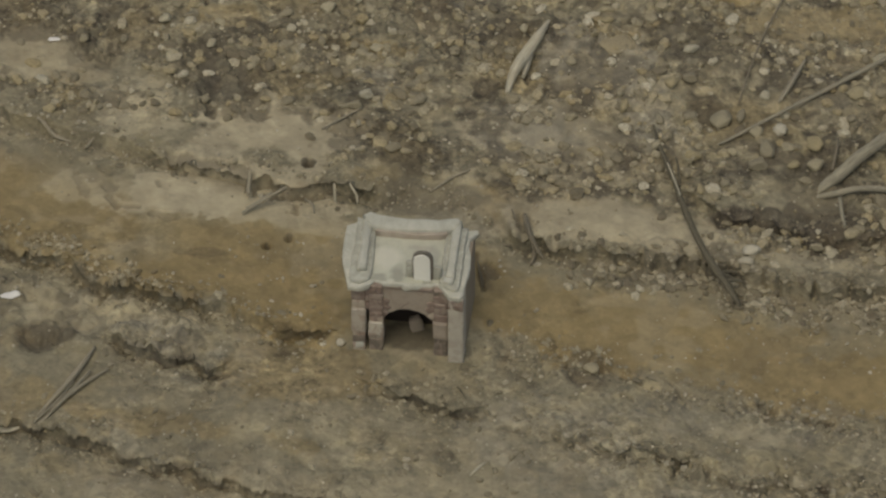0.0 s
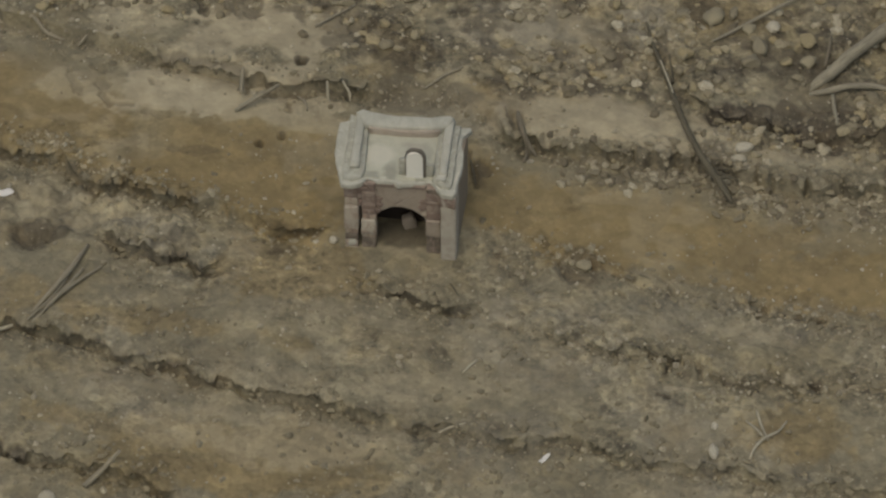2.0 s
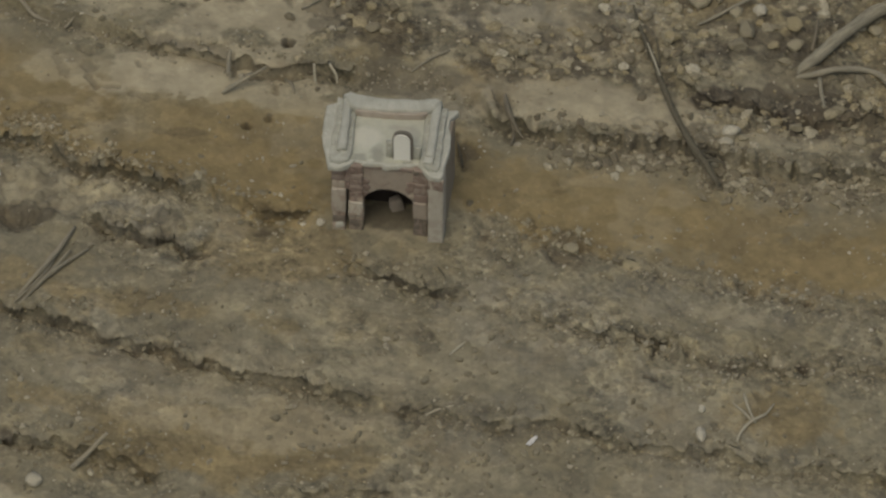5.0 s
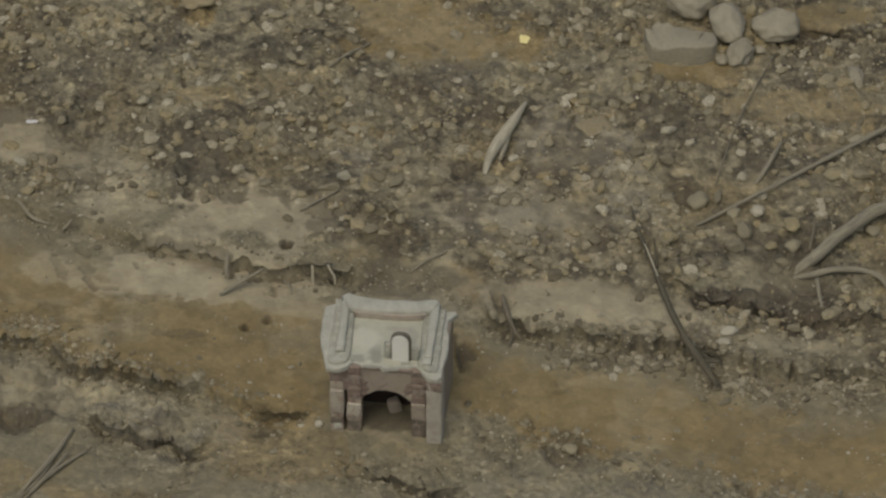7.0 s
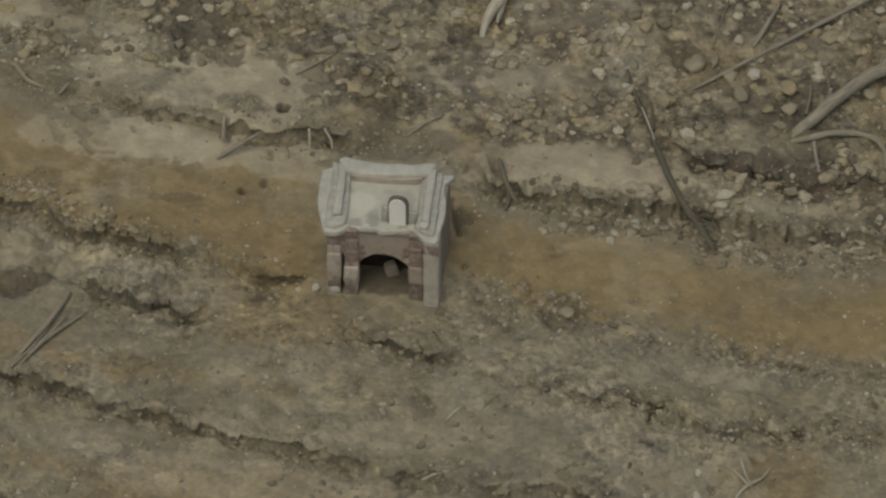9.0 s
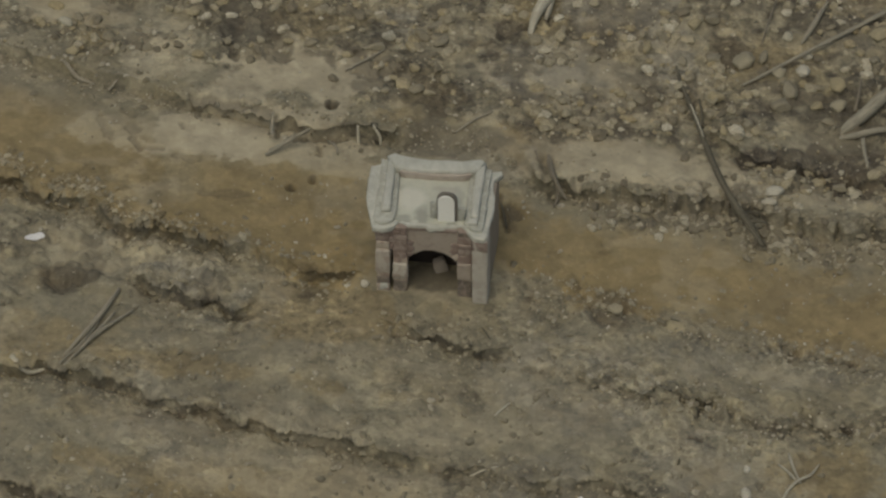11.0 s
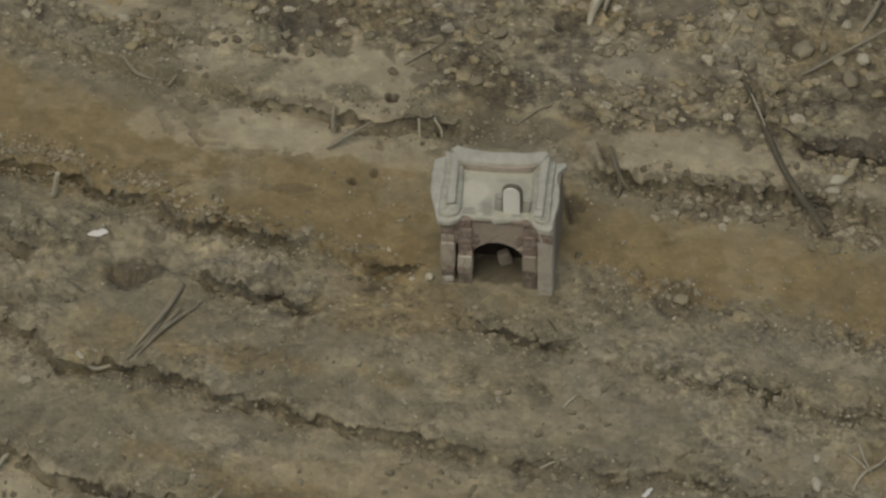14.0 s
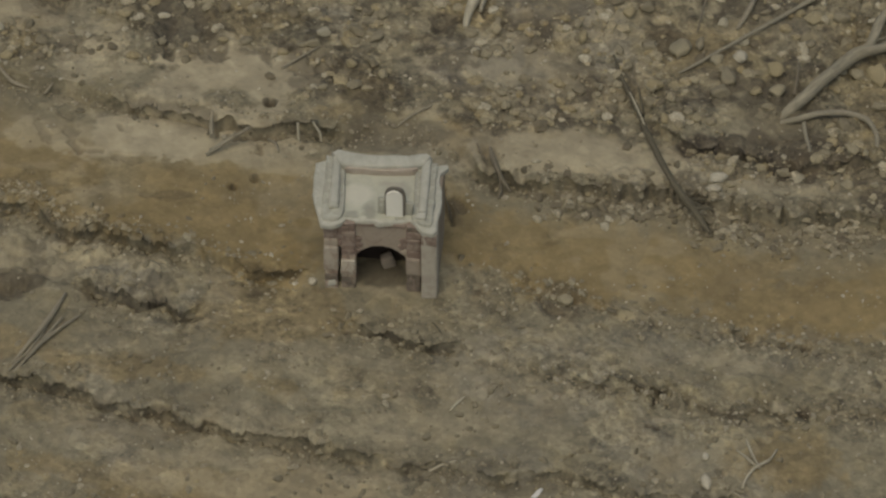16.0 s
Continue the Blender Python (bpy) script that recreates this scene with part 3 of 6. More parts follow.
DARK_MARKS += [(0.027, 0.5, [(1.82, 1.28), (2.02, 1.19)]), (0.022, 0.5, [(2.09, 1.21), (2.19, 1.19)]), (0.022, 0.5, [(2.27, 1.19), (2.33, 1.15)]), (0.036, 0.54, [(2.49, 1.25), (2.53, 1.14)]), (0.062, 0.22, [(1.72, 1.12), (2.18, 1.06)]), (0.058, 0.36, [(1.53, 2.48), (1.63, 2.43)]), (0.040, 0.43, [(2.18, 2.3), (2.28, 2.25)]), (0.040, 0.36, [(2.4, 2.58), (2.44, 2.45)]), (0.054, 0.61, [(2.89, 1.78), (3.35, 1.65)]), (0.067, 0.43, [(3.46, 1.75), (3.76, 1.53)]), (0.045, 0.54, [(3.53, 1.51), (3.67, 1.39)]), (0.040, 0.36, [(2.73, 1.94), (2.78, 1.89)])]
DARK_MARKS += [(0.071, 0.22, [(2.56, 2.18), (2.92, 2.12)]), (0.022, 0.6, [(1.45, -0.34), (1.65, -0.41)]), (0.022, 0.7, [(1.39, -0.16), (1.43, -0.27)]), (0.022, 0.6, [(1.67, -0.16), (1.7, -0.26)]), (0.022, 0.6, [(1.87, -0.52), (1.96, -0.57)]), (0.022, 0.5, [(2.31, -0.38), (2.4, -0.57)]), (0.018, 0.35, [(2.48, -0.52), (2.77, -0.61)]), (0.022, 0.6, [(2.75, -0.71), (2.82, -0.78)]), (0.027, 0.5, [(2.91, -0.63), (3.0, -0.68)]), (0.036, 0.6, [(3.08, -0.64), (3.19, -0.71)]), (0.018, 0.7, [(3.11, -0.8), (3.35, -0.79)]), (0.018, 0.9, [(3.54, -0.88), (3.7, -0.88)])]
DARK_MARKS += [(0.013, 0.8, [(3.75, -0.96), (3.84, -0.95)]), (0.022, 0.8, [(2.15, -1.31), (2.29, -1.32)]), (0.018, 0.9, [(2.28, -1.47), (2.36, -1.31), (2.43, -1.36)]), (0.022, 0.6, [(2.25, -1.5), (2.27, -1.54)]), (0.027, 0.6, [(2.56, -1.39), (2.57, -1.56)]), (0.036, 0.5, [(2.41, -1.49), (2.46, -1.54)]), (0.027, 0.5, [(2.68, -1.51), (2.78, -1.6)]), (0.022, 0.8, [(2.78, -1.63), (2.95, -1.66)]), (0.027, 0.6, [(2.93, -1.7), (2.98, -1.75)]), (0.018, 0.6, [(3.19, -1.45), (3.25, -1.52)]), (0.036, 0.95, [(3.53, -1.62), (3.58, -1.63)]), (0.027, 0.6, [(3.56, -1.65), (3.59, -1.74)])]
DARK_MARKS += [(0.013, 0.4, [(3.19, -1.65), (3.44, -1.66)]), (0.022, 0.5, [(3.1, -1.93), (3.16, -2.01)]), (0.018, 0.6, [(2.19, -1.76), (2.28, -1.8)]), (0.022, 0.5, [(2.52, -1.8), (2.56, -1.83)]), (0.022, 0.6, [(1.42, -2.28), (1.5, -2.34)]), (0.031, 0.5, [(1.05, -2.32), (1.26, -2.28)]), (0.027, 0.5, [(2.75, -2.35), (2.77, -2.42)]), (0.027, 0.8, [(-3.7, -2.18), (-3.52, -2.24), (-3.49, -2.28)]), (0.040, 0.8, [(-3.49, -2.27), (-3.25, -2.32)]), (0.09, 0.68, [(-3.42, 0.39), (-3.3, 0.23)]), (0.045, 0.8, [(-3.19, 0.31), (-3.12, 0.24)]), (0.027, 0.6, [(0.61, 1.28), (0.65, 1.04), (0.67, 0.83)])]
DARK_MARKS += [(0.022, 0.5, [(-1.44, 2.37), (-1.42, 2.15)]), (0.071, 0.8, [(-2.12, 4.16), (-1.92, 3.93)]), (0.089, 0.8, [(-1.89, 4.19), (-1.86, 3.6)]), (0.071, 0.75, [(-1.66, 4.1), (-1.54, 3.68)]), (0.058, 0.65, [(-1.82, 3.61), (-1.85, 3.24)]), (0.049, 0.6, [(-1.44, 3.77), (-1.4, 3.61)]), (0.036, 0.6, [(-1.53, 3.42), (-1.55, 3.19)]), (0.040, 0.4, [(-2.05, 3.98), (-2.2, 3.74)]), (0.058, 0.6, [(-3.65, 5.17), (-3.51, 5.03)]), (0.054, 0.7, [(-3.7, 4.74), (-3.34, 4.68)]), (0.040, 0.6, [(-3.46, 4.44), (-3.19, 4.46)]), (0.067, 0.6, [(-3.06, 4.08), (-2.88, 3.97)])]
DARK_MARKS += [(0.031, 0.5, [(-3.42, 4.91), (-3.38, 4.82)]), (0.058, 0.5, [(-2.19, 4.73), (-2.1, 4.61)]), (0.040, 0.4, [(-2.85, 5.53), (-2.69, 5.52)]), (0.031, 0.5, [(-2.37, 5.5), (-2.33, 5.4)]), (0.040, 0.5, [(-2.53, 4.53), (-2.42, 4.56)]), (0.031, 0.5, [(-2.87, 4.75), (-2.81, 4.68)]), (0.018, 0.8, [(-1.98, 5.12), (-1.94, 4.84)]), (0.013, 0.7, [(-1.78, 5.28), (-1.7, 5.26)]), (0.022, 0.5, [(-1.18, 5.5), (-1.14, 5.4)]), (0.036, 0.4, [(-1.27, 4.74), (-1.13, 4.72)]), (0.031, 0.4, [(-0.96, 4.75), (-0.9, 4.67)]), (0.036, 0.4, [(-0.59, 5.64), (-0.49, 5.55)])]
# one streak here is the forked driftwood's shadow, painted dark
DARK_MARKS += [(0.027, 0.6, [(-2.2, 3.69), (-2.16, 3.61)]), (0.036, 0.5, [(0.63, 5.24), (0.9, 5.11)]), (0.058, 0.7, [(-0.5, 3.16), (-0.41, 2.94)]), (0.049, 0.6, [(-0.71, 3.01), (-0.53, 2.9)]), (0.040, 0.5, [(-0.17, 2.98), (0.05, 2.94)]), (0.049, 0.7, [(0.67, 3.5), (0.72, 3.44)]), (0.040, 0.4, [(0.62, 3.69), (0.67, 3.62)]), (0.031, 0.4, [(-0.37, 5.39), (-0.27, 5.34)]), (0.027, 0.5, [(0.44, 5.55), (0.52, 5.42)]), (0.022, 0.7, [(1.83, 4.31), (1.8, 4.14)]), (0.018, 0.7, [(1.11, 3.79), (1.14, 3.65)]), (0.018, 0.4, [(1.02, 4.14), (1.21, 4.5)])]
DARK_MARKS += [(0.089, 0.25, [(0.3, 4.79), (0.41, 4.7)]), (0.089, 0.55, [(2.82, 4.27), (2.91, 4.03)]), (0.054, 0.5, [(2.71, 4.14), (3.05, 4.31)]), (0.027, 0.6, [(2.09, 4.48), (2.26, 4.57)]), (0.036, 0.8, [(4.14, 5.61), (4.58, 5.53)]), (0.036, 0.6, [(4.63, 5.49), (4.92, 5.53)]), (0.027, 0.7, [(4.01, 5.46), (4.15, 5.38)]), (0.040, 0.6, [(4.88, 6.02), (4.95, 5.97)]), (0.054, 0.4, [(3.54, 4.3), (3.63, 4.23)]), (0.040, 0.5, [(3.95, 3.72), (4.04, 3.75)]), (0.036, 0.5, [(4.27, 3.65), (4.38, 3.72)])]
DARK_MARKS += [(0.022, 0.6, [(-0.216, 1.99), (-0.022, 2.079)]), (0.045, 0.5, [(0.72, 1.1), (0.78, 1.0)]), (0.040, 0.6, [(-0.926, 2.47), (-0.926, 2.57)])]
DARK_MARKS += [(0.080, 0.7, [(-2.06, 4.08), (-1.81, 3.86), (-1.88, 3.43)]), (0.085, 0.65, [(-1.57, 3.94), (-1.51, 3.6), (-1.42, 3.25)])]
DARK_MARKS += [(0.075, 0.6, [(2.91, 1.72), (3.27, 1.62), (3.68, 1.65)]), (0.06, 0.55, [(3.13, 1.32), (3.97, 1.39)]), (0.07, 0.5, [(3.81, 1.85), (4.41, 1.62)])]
PALE_MARKS = [(0.116, 0.95, [(-2.02, 2.22), (-1.57, 2.06)]), (0.098, 0.9, [(-2.2, 2.09), (-1.73, 1.91)]), (0.062, 0.8, [(-1.0, 1.92), (-0.58, 1.93)]), (0.045, 0.6, [(-2.9, 2.04), (-2.69, 2.01)]), (0.134, 0.8, [(-1.58, 2.96), (-0.89, 2.77)]), (0.071, 0.7, [(-1.97, 2.72), (-1.73, 2.56)]), (0.022, 0.5, [(-3.55, -0.77), (-3.32, -0.8)]), (0.022, 0.6, [(0.85, -0.86), (0.99, -0.92)]), (0.018, 0.6, [(-0.68, -1.8), (-0.52, -1.85)]), (0.080, 0.9, [(1.2, 1.61), (2.04, 1.45)]), (0.040, 0.8, [(2.09, 1.38), (2.6, 1.31)]), (0.089, 0.5, [(1.65, 2.92), (2.17, 2.72)])]
PALE_MARKS += [(0.054, 0.45, [(3.16, 1.23), (3.93, 1.17)]), (0.054, 0.6, [(2.88, 1.52), (3.08, 1.45)]), (0.018, 0.55, [(-1.3, -1.63), (-1.2, -1.67)]), (0.018, 0.5, [(-1.74, -1.52), (-1.66, -1.52)]), (0.027, 0.5, [(-2.45, -1.17), (-2.38, -1.11)]), (0.089, 0.35, [(-1.68, -1.85), (-0.72, -2.13)]), (0.054, 0.5, [(3.11, -0.8), (3.12, -1.04)]), (0.031, 0.6, [(3.33, -1.58), (3.39, -1.61)]), (0.062, 0.25, [(2.19, -1.03), (2.48, -1.19)]), (0.018, 0.5, [(2.25, -1.7), (2.5, -1.73)]), (0.054, 0.6, [(-3.71, -2.22), (-3.58, -2.23)])]
PALE_MARKS += [(0.089, 0.45, [(-1.73, -1.86), (-0.91, -2.05)]), (0.076, 0.8, [(-2.84, 3.37), (-2.3, 3.31)]), (0.040, 0.4, [(-2.2, 5.9), (-2.05, 5.81)]), (0.049, 0.4, [(-3.18, 3.85), (-3.01, 3.65)]), (0.089, 0.6, [(1.52, 4.56), (1.58, 4.11)]), (0.071, 0.55, [(1.67, 3.82), (2.06, 3.74)]), (0.089, 0.45, [(1.69, 2.98), (2.17, 2.7)]), (0.058, 0.3, [(-0.36, 3.45), (0.11, 3.37)]), (0.098, 0.3, [(-1.83, 4.67), (-1.56, 4.52)])]
OCHRE_MARKS = [(0.170, 0.45, [(-1.4, -0.32), (-0.8, -0.4)]), (0.098, 0.65, [(-2.83, -0.79), (-2.23, -0.9)]), (0.062, 0.5, [(-1.2, -1.08), (-0.86, -1.18)]), (0.161, 0.85, [(-3.76, 2.04), (-3.07, 1.68)]), (0.116, 0.9, [(-3.53, 1.53), (-2.74, 1.2)]), (0.107, 0.7, [(-2.43, 1.11), (-1.61, 1.03)]), (0.152, 0.85, [(-1.31, 0.82), (-0.7, 0.54)]), (0.170, 0.8, [(0.87, 0.52), (1.88, 0.29)]), (0.196, 0.95, [(2.12, 0.18), (3.89, -0.37)]), (0.071, 0.4, [(-0.42, -1.28), (-0.02, -1.22)]), (0.098, 0.5, [(-3.23, -1.8), (-2.35, -2.23)]), (0.107, 0.5, [(-2.16, -2.19), (-1.73, -2.19)])]
OCHRE_MARKS += [(0.098, 0.5, [(3.41, -2.38), (3.71, -2.23)]), (0.080, 0.5, [(-0.42, 2.34), (-0.01, 2.15)]), (0.098, 0.5, [(1.11, 1.93), (1.81, 1.89)]), (0.143, 0.85, [(0.79, 5.44), (1.51, 5.35)]), (0.098, 0.85, [(2.81, 4.94), (3.35, 4.77)]), (0.125, 0.9, [(3.88, 4.42), (4.63, 4.27)]), (0.098, 0.85, [(4.16, 5.82), (4.83, 5.8)]), (0.098, 0.6, [(-3.6, 4.04), (-3.34, 3.81)]), (0.089, 0.6, [(-2.02, 4.69), (-1.53, 4.52)]), (0.071, 0.6, [(-0.76, 4.24), (0.05, 4.15)]), (0.089, 0.6, [(1.8, 4.47), (2.22, 4.11)]), (0.098, 0.5, [(-0.33, 3.03), (0.2, 2.62)])]
OCHRE_MARKS += [(0.1, 0.6, [(-2.91, -0.73), (-2.22, -0.79), (-1.64, -0.95)]), (0.09, 0.5, [(-3.2, -1.25), (-2.62, -1.38)]), (0.08, 0.45, [(-0.46, -0.99), (0.51, -1.24)])]
# bare patches of smooth clay: place, half sizes, amount
SMOOTH = [((0.727, 5.578), 1.05, 0.42, 1.0), ((0.23, 5.96), 0.7, 0.3, 1.0), ((3.978, 4.431), 0.85, 0.27, 0.65), ((3.027, 4.948), 0.45, 0.22, 0.9), ((4.306, 5.8), 0.45, 0.28, 1.0), ((-1.333, 2.864), 1.0, 0.38, 1.0), ((-2.747, 3.722), 0.5, 0.3, 0.85), ((-3.57, 4.018), 0.35, 0.3, 0.9)]
SMOOTH += [((-1.996, 2.093), 0.85, 0.34, 1.0), ((-2.287, 2.914), 0.9, 0.28, 0.9), ((1.832, 3.916), 0.5, 0.32, 0.4), ((1.633, 2.87), 0.55, 0.34, 0.6), ((-1.782, 3.793), 0.3, 0.4, 0.7), ((1.902, 1.668), 1.15, 0.27, 1.0), ((3.575, 1.147), 0.9, 0.25, 0.4), ((0.311, 3.123), 0.3, 0.3, 0.6), ((1.16, 5.098), 0.4, 0.25, 0.6), ((-1.754, 4.79), 0.3, 0.16, 0.7), ((-0.169, 2.42), 0.3, 0.12, 0.6), ((0.09, 2.016), 0.8, 0.2, 1.0), ((3.342, 1.88), 0.7, 0.2, 0.75), ((2.393, 2.159), 0.4, 0.2, 0.5)]


# broken, lumpy ground
BROKEN = [((3.78, 1.31), 0.42, 0.13, 0.45), ((4.22, 1.08), 0.35, 0.12, 0.45), ((-3.572, 0.619), 0.9, 0.42, 1.0), ((-4.274, 0.518), 0.7, 0.6, 1.0), ((-2.188, 0.207), 0.7, 0.3, 0.9), ((-2.864, 0.647), 0.6, 0.28, 0.9), ((-3.005, 2.452), 0.5, 0.22, 0.6), ((2.317, -1.336), 0.6, 0.2, 0.5), ((3.385, -1.449), 0.7, 0.3, 0.8), ((2.077, 0.957), 0.8, 0.2, 0.7), ((3.452, 0.868), 0.8, 0.22, 0.7), ((-1.962, -0.535), 0.5, 0.25, 0.6), ((1.355, -0.814), 0.4, 0.15, 0.6)]


def ground_height(x, y, fine=True):
    x, y = np.asarray(x, float), np.asarray(y, float)
    z = 0.0 * x
    near = 0.0 * x
    for k, (drop, groove, _, _) in enumerate(LEDGES):
        s = y - ledge_line(k, x)
        ends, cut = ledge_shape(k, x)
        soft = 0.009 + (0.05 * slumped(x) if k == 0 else 0.0)
        top = 1 / (1 + np.exp(-np.clip((s + 0.03) / soft, -40, 40)))
        px, py = zip(*LEDGES[k][3])
        fade = np.exp(-np.abs(y - np.interp(x, px, py) - 0.07) / 0.5)
        z = z + ends * drop * (top - 0.5) * fade
        wide = 0.024 + 0.055 * vn(x, k * 4.4, 0.13, 7) ** 2
        z = z - cut * groove * (0.2 + 1.3 * vn(x, y, 0.09, 14)) * np.exp(-(((s + wide) / wide) ** 2))
        near = np.maximum(near, ends * np.exp(-np.abs(s) / 0.14))
    for (px, py), r, d in PITS:
        z = z - d * np.exp(-((((x - px) ** 2 + (y - py) ** 2) / (r * r)) ** 2))
    if fine:
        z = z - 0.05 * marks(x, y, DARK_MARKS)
    hut = ease(np.hypot((x - SHRINE[0] - 0.5) / 0.85, (y - SHRINE[1] - 0.25) / 0.75), 0.75, 1.15)
    rough = np.clip(0.22 + 0.75 * ease(y - ledge_line(0, x), 0.0, 0.35) + 0.75 * near + 0.35 * ease(vn(x, y, 0.9, 8), 0.5, 0.8), 0, 1.3)
    below = ease(np.where(x < 0, ledge_line(2, x), ledge_line(9, x)) - y, 0.0, 0.2)
    rough = rough + 0.10 * below
    rough = rough * (1 - 0.6 * blobs(x, y, SMOOTH))
    n = 0.075 * (vn(x, y, 0.42, 9) - 0.5) + 0.04 * (vn(x, y, 0.15, 10) - 0.5)
    if fine:
        n = n + 0.018 * (vn(x, y, 0.065, 11) - 0.5) + 0.007 * (vn(x, y, 0.03, 12) - 0.5)
        n = n + 0.062 * np.clip(rough - 0.45, 0, 1) * lumps(x, y, 0.085, 1) + 0.03 * np.clip(rough - 0.2, 0, 1) * lumps(x, y, 0.045, 2)
    if fine:
        n = n + blobs(x, y, BROKEN) * (0.20 * lumps(x, y, 0.30, 3) + 0.12 * lumps(x, y, 0.13, 4) - 0.04)
    z = z * (0.15 + 0.85 * hut) + n * rough * (0.25 + 0.75 * hut)
    return z + 0.16 * (vn(x, y, 3.1, 13) - 0.5) * ease(np.hypot(x, y), 1.2, 3.0)


OCHRES = [((-1.5, 0.963), 1.1, 0.5, 1.0), ((-3.275, 1.689), 1.0, 0.5, 0.9), ((-0.983, 0.535), 0.5, 0.4, 1.0), ((1.046, 0.618), 0.6, 0.5, 0.9), ((2.041, 0.16), 1.0, 0.4, 1.0), ((3.709, -0.458), 1.1, 0.4, 1.0), ((2.903, 0.203), 0.8, 0.35, 0.8),
          ((-1.026, -0.143), 0.8, 0.4, 0.6), ((-2.411, -0.508), 0.7, 0.3, 0.25), ((0.729, 5.651), 1.15, 0.46, 1.0), ((3.977, 4.421), 0.95, 0.34, 0.75), ((3.027, 4.954), 0.55, 0.28, 1.0), ((-1.426, -2.379), 1.6, 0.5, 0.7), ((-3.603, -0.48), 0.5, 0.3, 0.5)]
OCHRES += [((0.231, 6.046), 0.85, 0.36, 1.0), ((4.305, 5.79), 0.5, 0.3, 0.6), ((-1.42, -2.614), 0.9, 0.25, 0.8), ((-1.753, 4.732), 0.4, 0.2, 0.7), ((-1.901, 6.143), 0.25, 0.3, 1.0), ((3.319, -2.331), 0.5, 0.5, 0.7), ((0.923, 1.957), 0.35, 0.3, 0.7), ((-0.169, 2.282), 0.3, 0.2, 0.5), ((2.058, 4.159), 0.4, 0.4, 0.35)]
PALES = [((-1.796, 2.279), 0.8, 0.45, 1.0), ((-1.283, 3.008), 0.95, 0.42, 1.0), ((-3.57, 4.033), 0.5, 0.4, 0.8), ((-2.503, 3.069), 0.6, 0.25, 0.55), ((1.723, 3.892), 0.35, 0.6, 0.6), ((1.897, 1.578), 1.1, 0.3, 1.0), ((3.527, 1.171), 1.0, 0.28, 0.6),
         ((-0.845, 1.724), 0.5, 0.22, 0.6), ((0.507, 1.988), 0.3, 0.3, 0.3), ((-0.805, -2.228), 1.0, 0.35, 0.55), ((-3.627, -3.036), 0.8, 0.4, 0.9), ((0.178, 0.18), 0.8, 0.3, 0.35), ((0.946, 2.95), 0.6, 0.4, 0.7), ((1.528, 2.897), 0.7, 0.45, 0.8), ((1.932, 2.438), 0.5, 0.25, 0.6), ((3.067, -1.101), 0.3, 0.2, 0.5), ((1.976, 3.492), 0.45, 0.5, 0.8), ((1.391, 1.945), 0.5, 0.22, 0.7)]
PALES += [((-1.107, -1.708), 0.8, 0.3, 0.4), ((-2.526, -1.554), 0.6, 0.25, 0.25), ((-2.138, 0.246), 0.8, 0.32, 0.5), ((-2.913, 0.551), 0.7, 0.28, 0.45), ((-3.433, 0.773), 0.5, 0.25, 0.4)]
# the patch at the shrine opening is painted pale to brighten its floor
PALES += [((-1.997, 2.078), 0.75, 0.38, 1.0), ((-1.419, 1.867), 0.5, 0.2, 0.8), ((-4.356, 0.475), 0.6, 0.4, 0.5), ((-4.21, -0.423), 0.7, 0.3, 0.45), ((-0.857, 2.843), 0.5, 0.25, 0.9), ((-1.214, 2.009), 0.7, 0.2, 0.7), ((-4.225, -2.22), 0.55, 0.28, 1.0), ((-4.444, -2.124), 0.3, 0.2, 0.8), ((0.002, 0.098), 0.3, 0.18, 0.5), ((-2.57, 3.439), 0.5, 0.28, 0.6), ((-3.07, 3.771), 0.35, 0.2, 0.5), ((0.162, -1.687), 0.8, 0.2, 0.35), ((-2.059, -2.022), 0.5, 0.25, 0.4), ((2.37, 2.771), 0.35, 0.3, 0.5), ((-2.889, 2.221), 0.5, 0.2, 0.5), ((2.464, -3.056), 0.8, 0.25, 0.4)]
# patches of humus, plus the shade in burrows and hollows put into colour
HUMUS_SHADE_SPOTS = [((-1.864, 3.85), 0.34, 0.40, 0.35), ((-3.695, 4.745), 0.5, 0.42, 0.65), ((-0.115, 3.077), 0.35, 0.2, 0.5), ((3.508, 1.639), 0.65, 0.25, 0.8), ((3.902, 2.088), 0.5, 0.3, 0.5), ((-0.118, 2.079), 0.4, 0.16, 0.45)]
HUMUS_SHADE_SPOTS += [((-3.358, 0.307), 0.21, 0.18, 0.78), ((-3.126, 0.302), 0.16, 0.10, 0.7), ((1.057, 1.482), 0.10, 0.4, 0.4), ((2.946, 4.079), 0.3, 0.36, 0.65), ((4.313, 5.357), 0.42, 0.25, 0.8), ((3.911, 3.489), 0.4, 0.2, 0.5), ((0.734, 3.519), 0.12, 0.2, 0.7), ((2.901, 0.976), 0.2, 0.4, 0.6), ((-3.032, 4.051), 0.25, 0.2, 0.5), ((1.558, -0.268), 0.20, 0.22, 0.7), ((-1.842, 1.297), 0.28, 0.06, 0.4), ((-1.291, 1.428), 0.05, 0.045, 0.75), ((-1.092, 1.545), 0.045, 0.04, 0.6), ((-0.928, 2.53), 0.06, 0.05, 0.8), ((-4.522, 0.936), 0.3, 0.09, 0.7)]
HUMUS_SHADE_SPOTS += [((0.09, 2.009), 0.6, 0.16, 0.5), ((3.047, 1.709), 0.25, 0.18, 0.95), ((3.697, 1.413), 0.3, 0.22, 0.95), ((4.119, 1.551), 0.35, 0.25, 0.8), ((1.986, 1.202), 0.4, 0.12, 0.5), ((-0.712, 4.714), 0.3, 0.2, 0.4), ((2.595, 1.088), 0.3, 0.12, 0.5)]
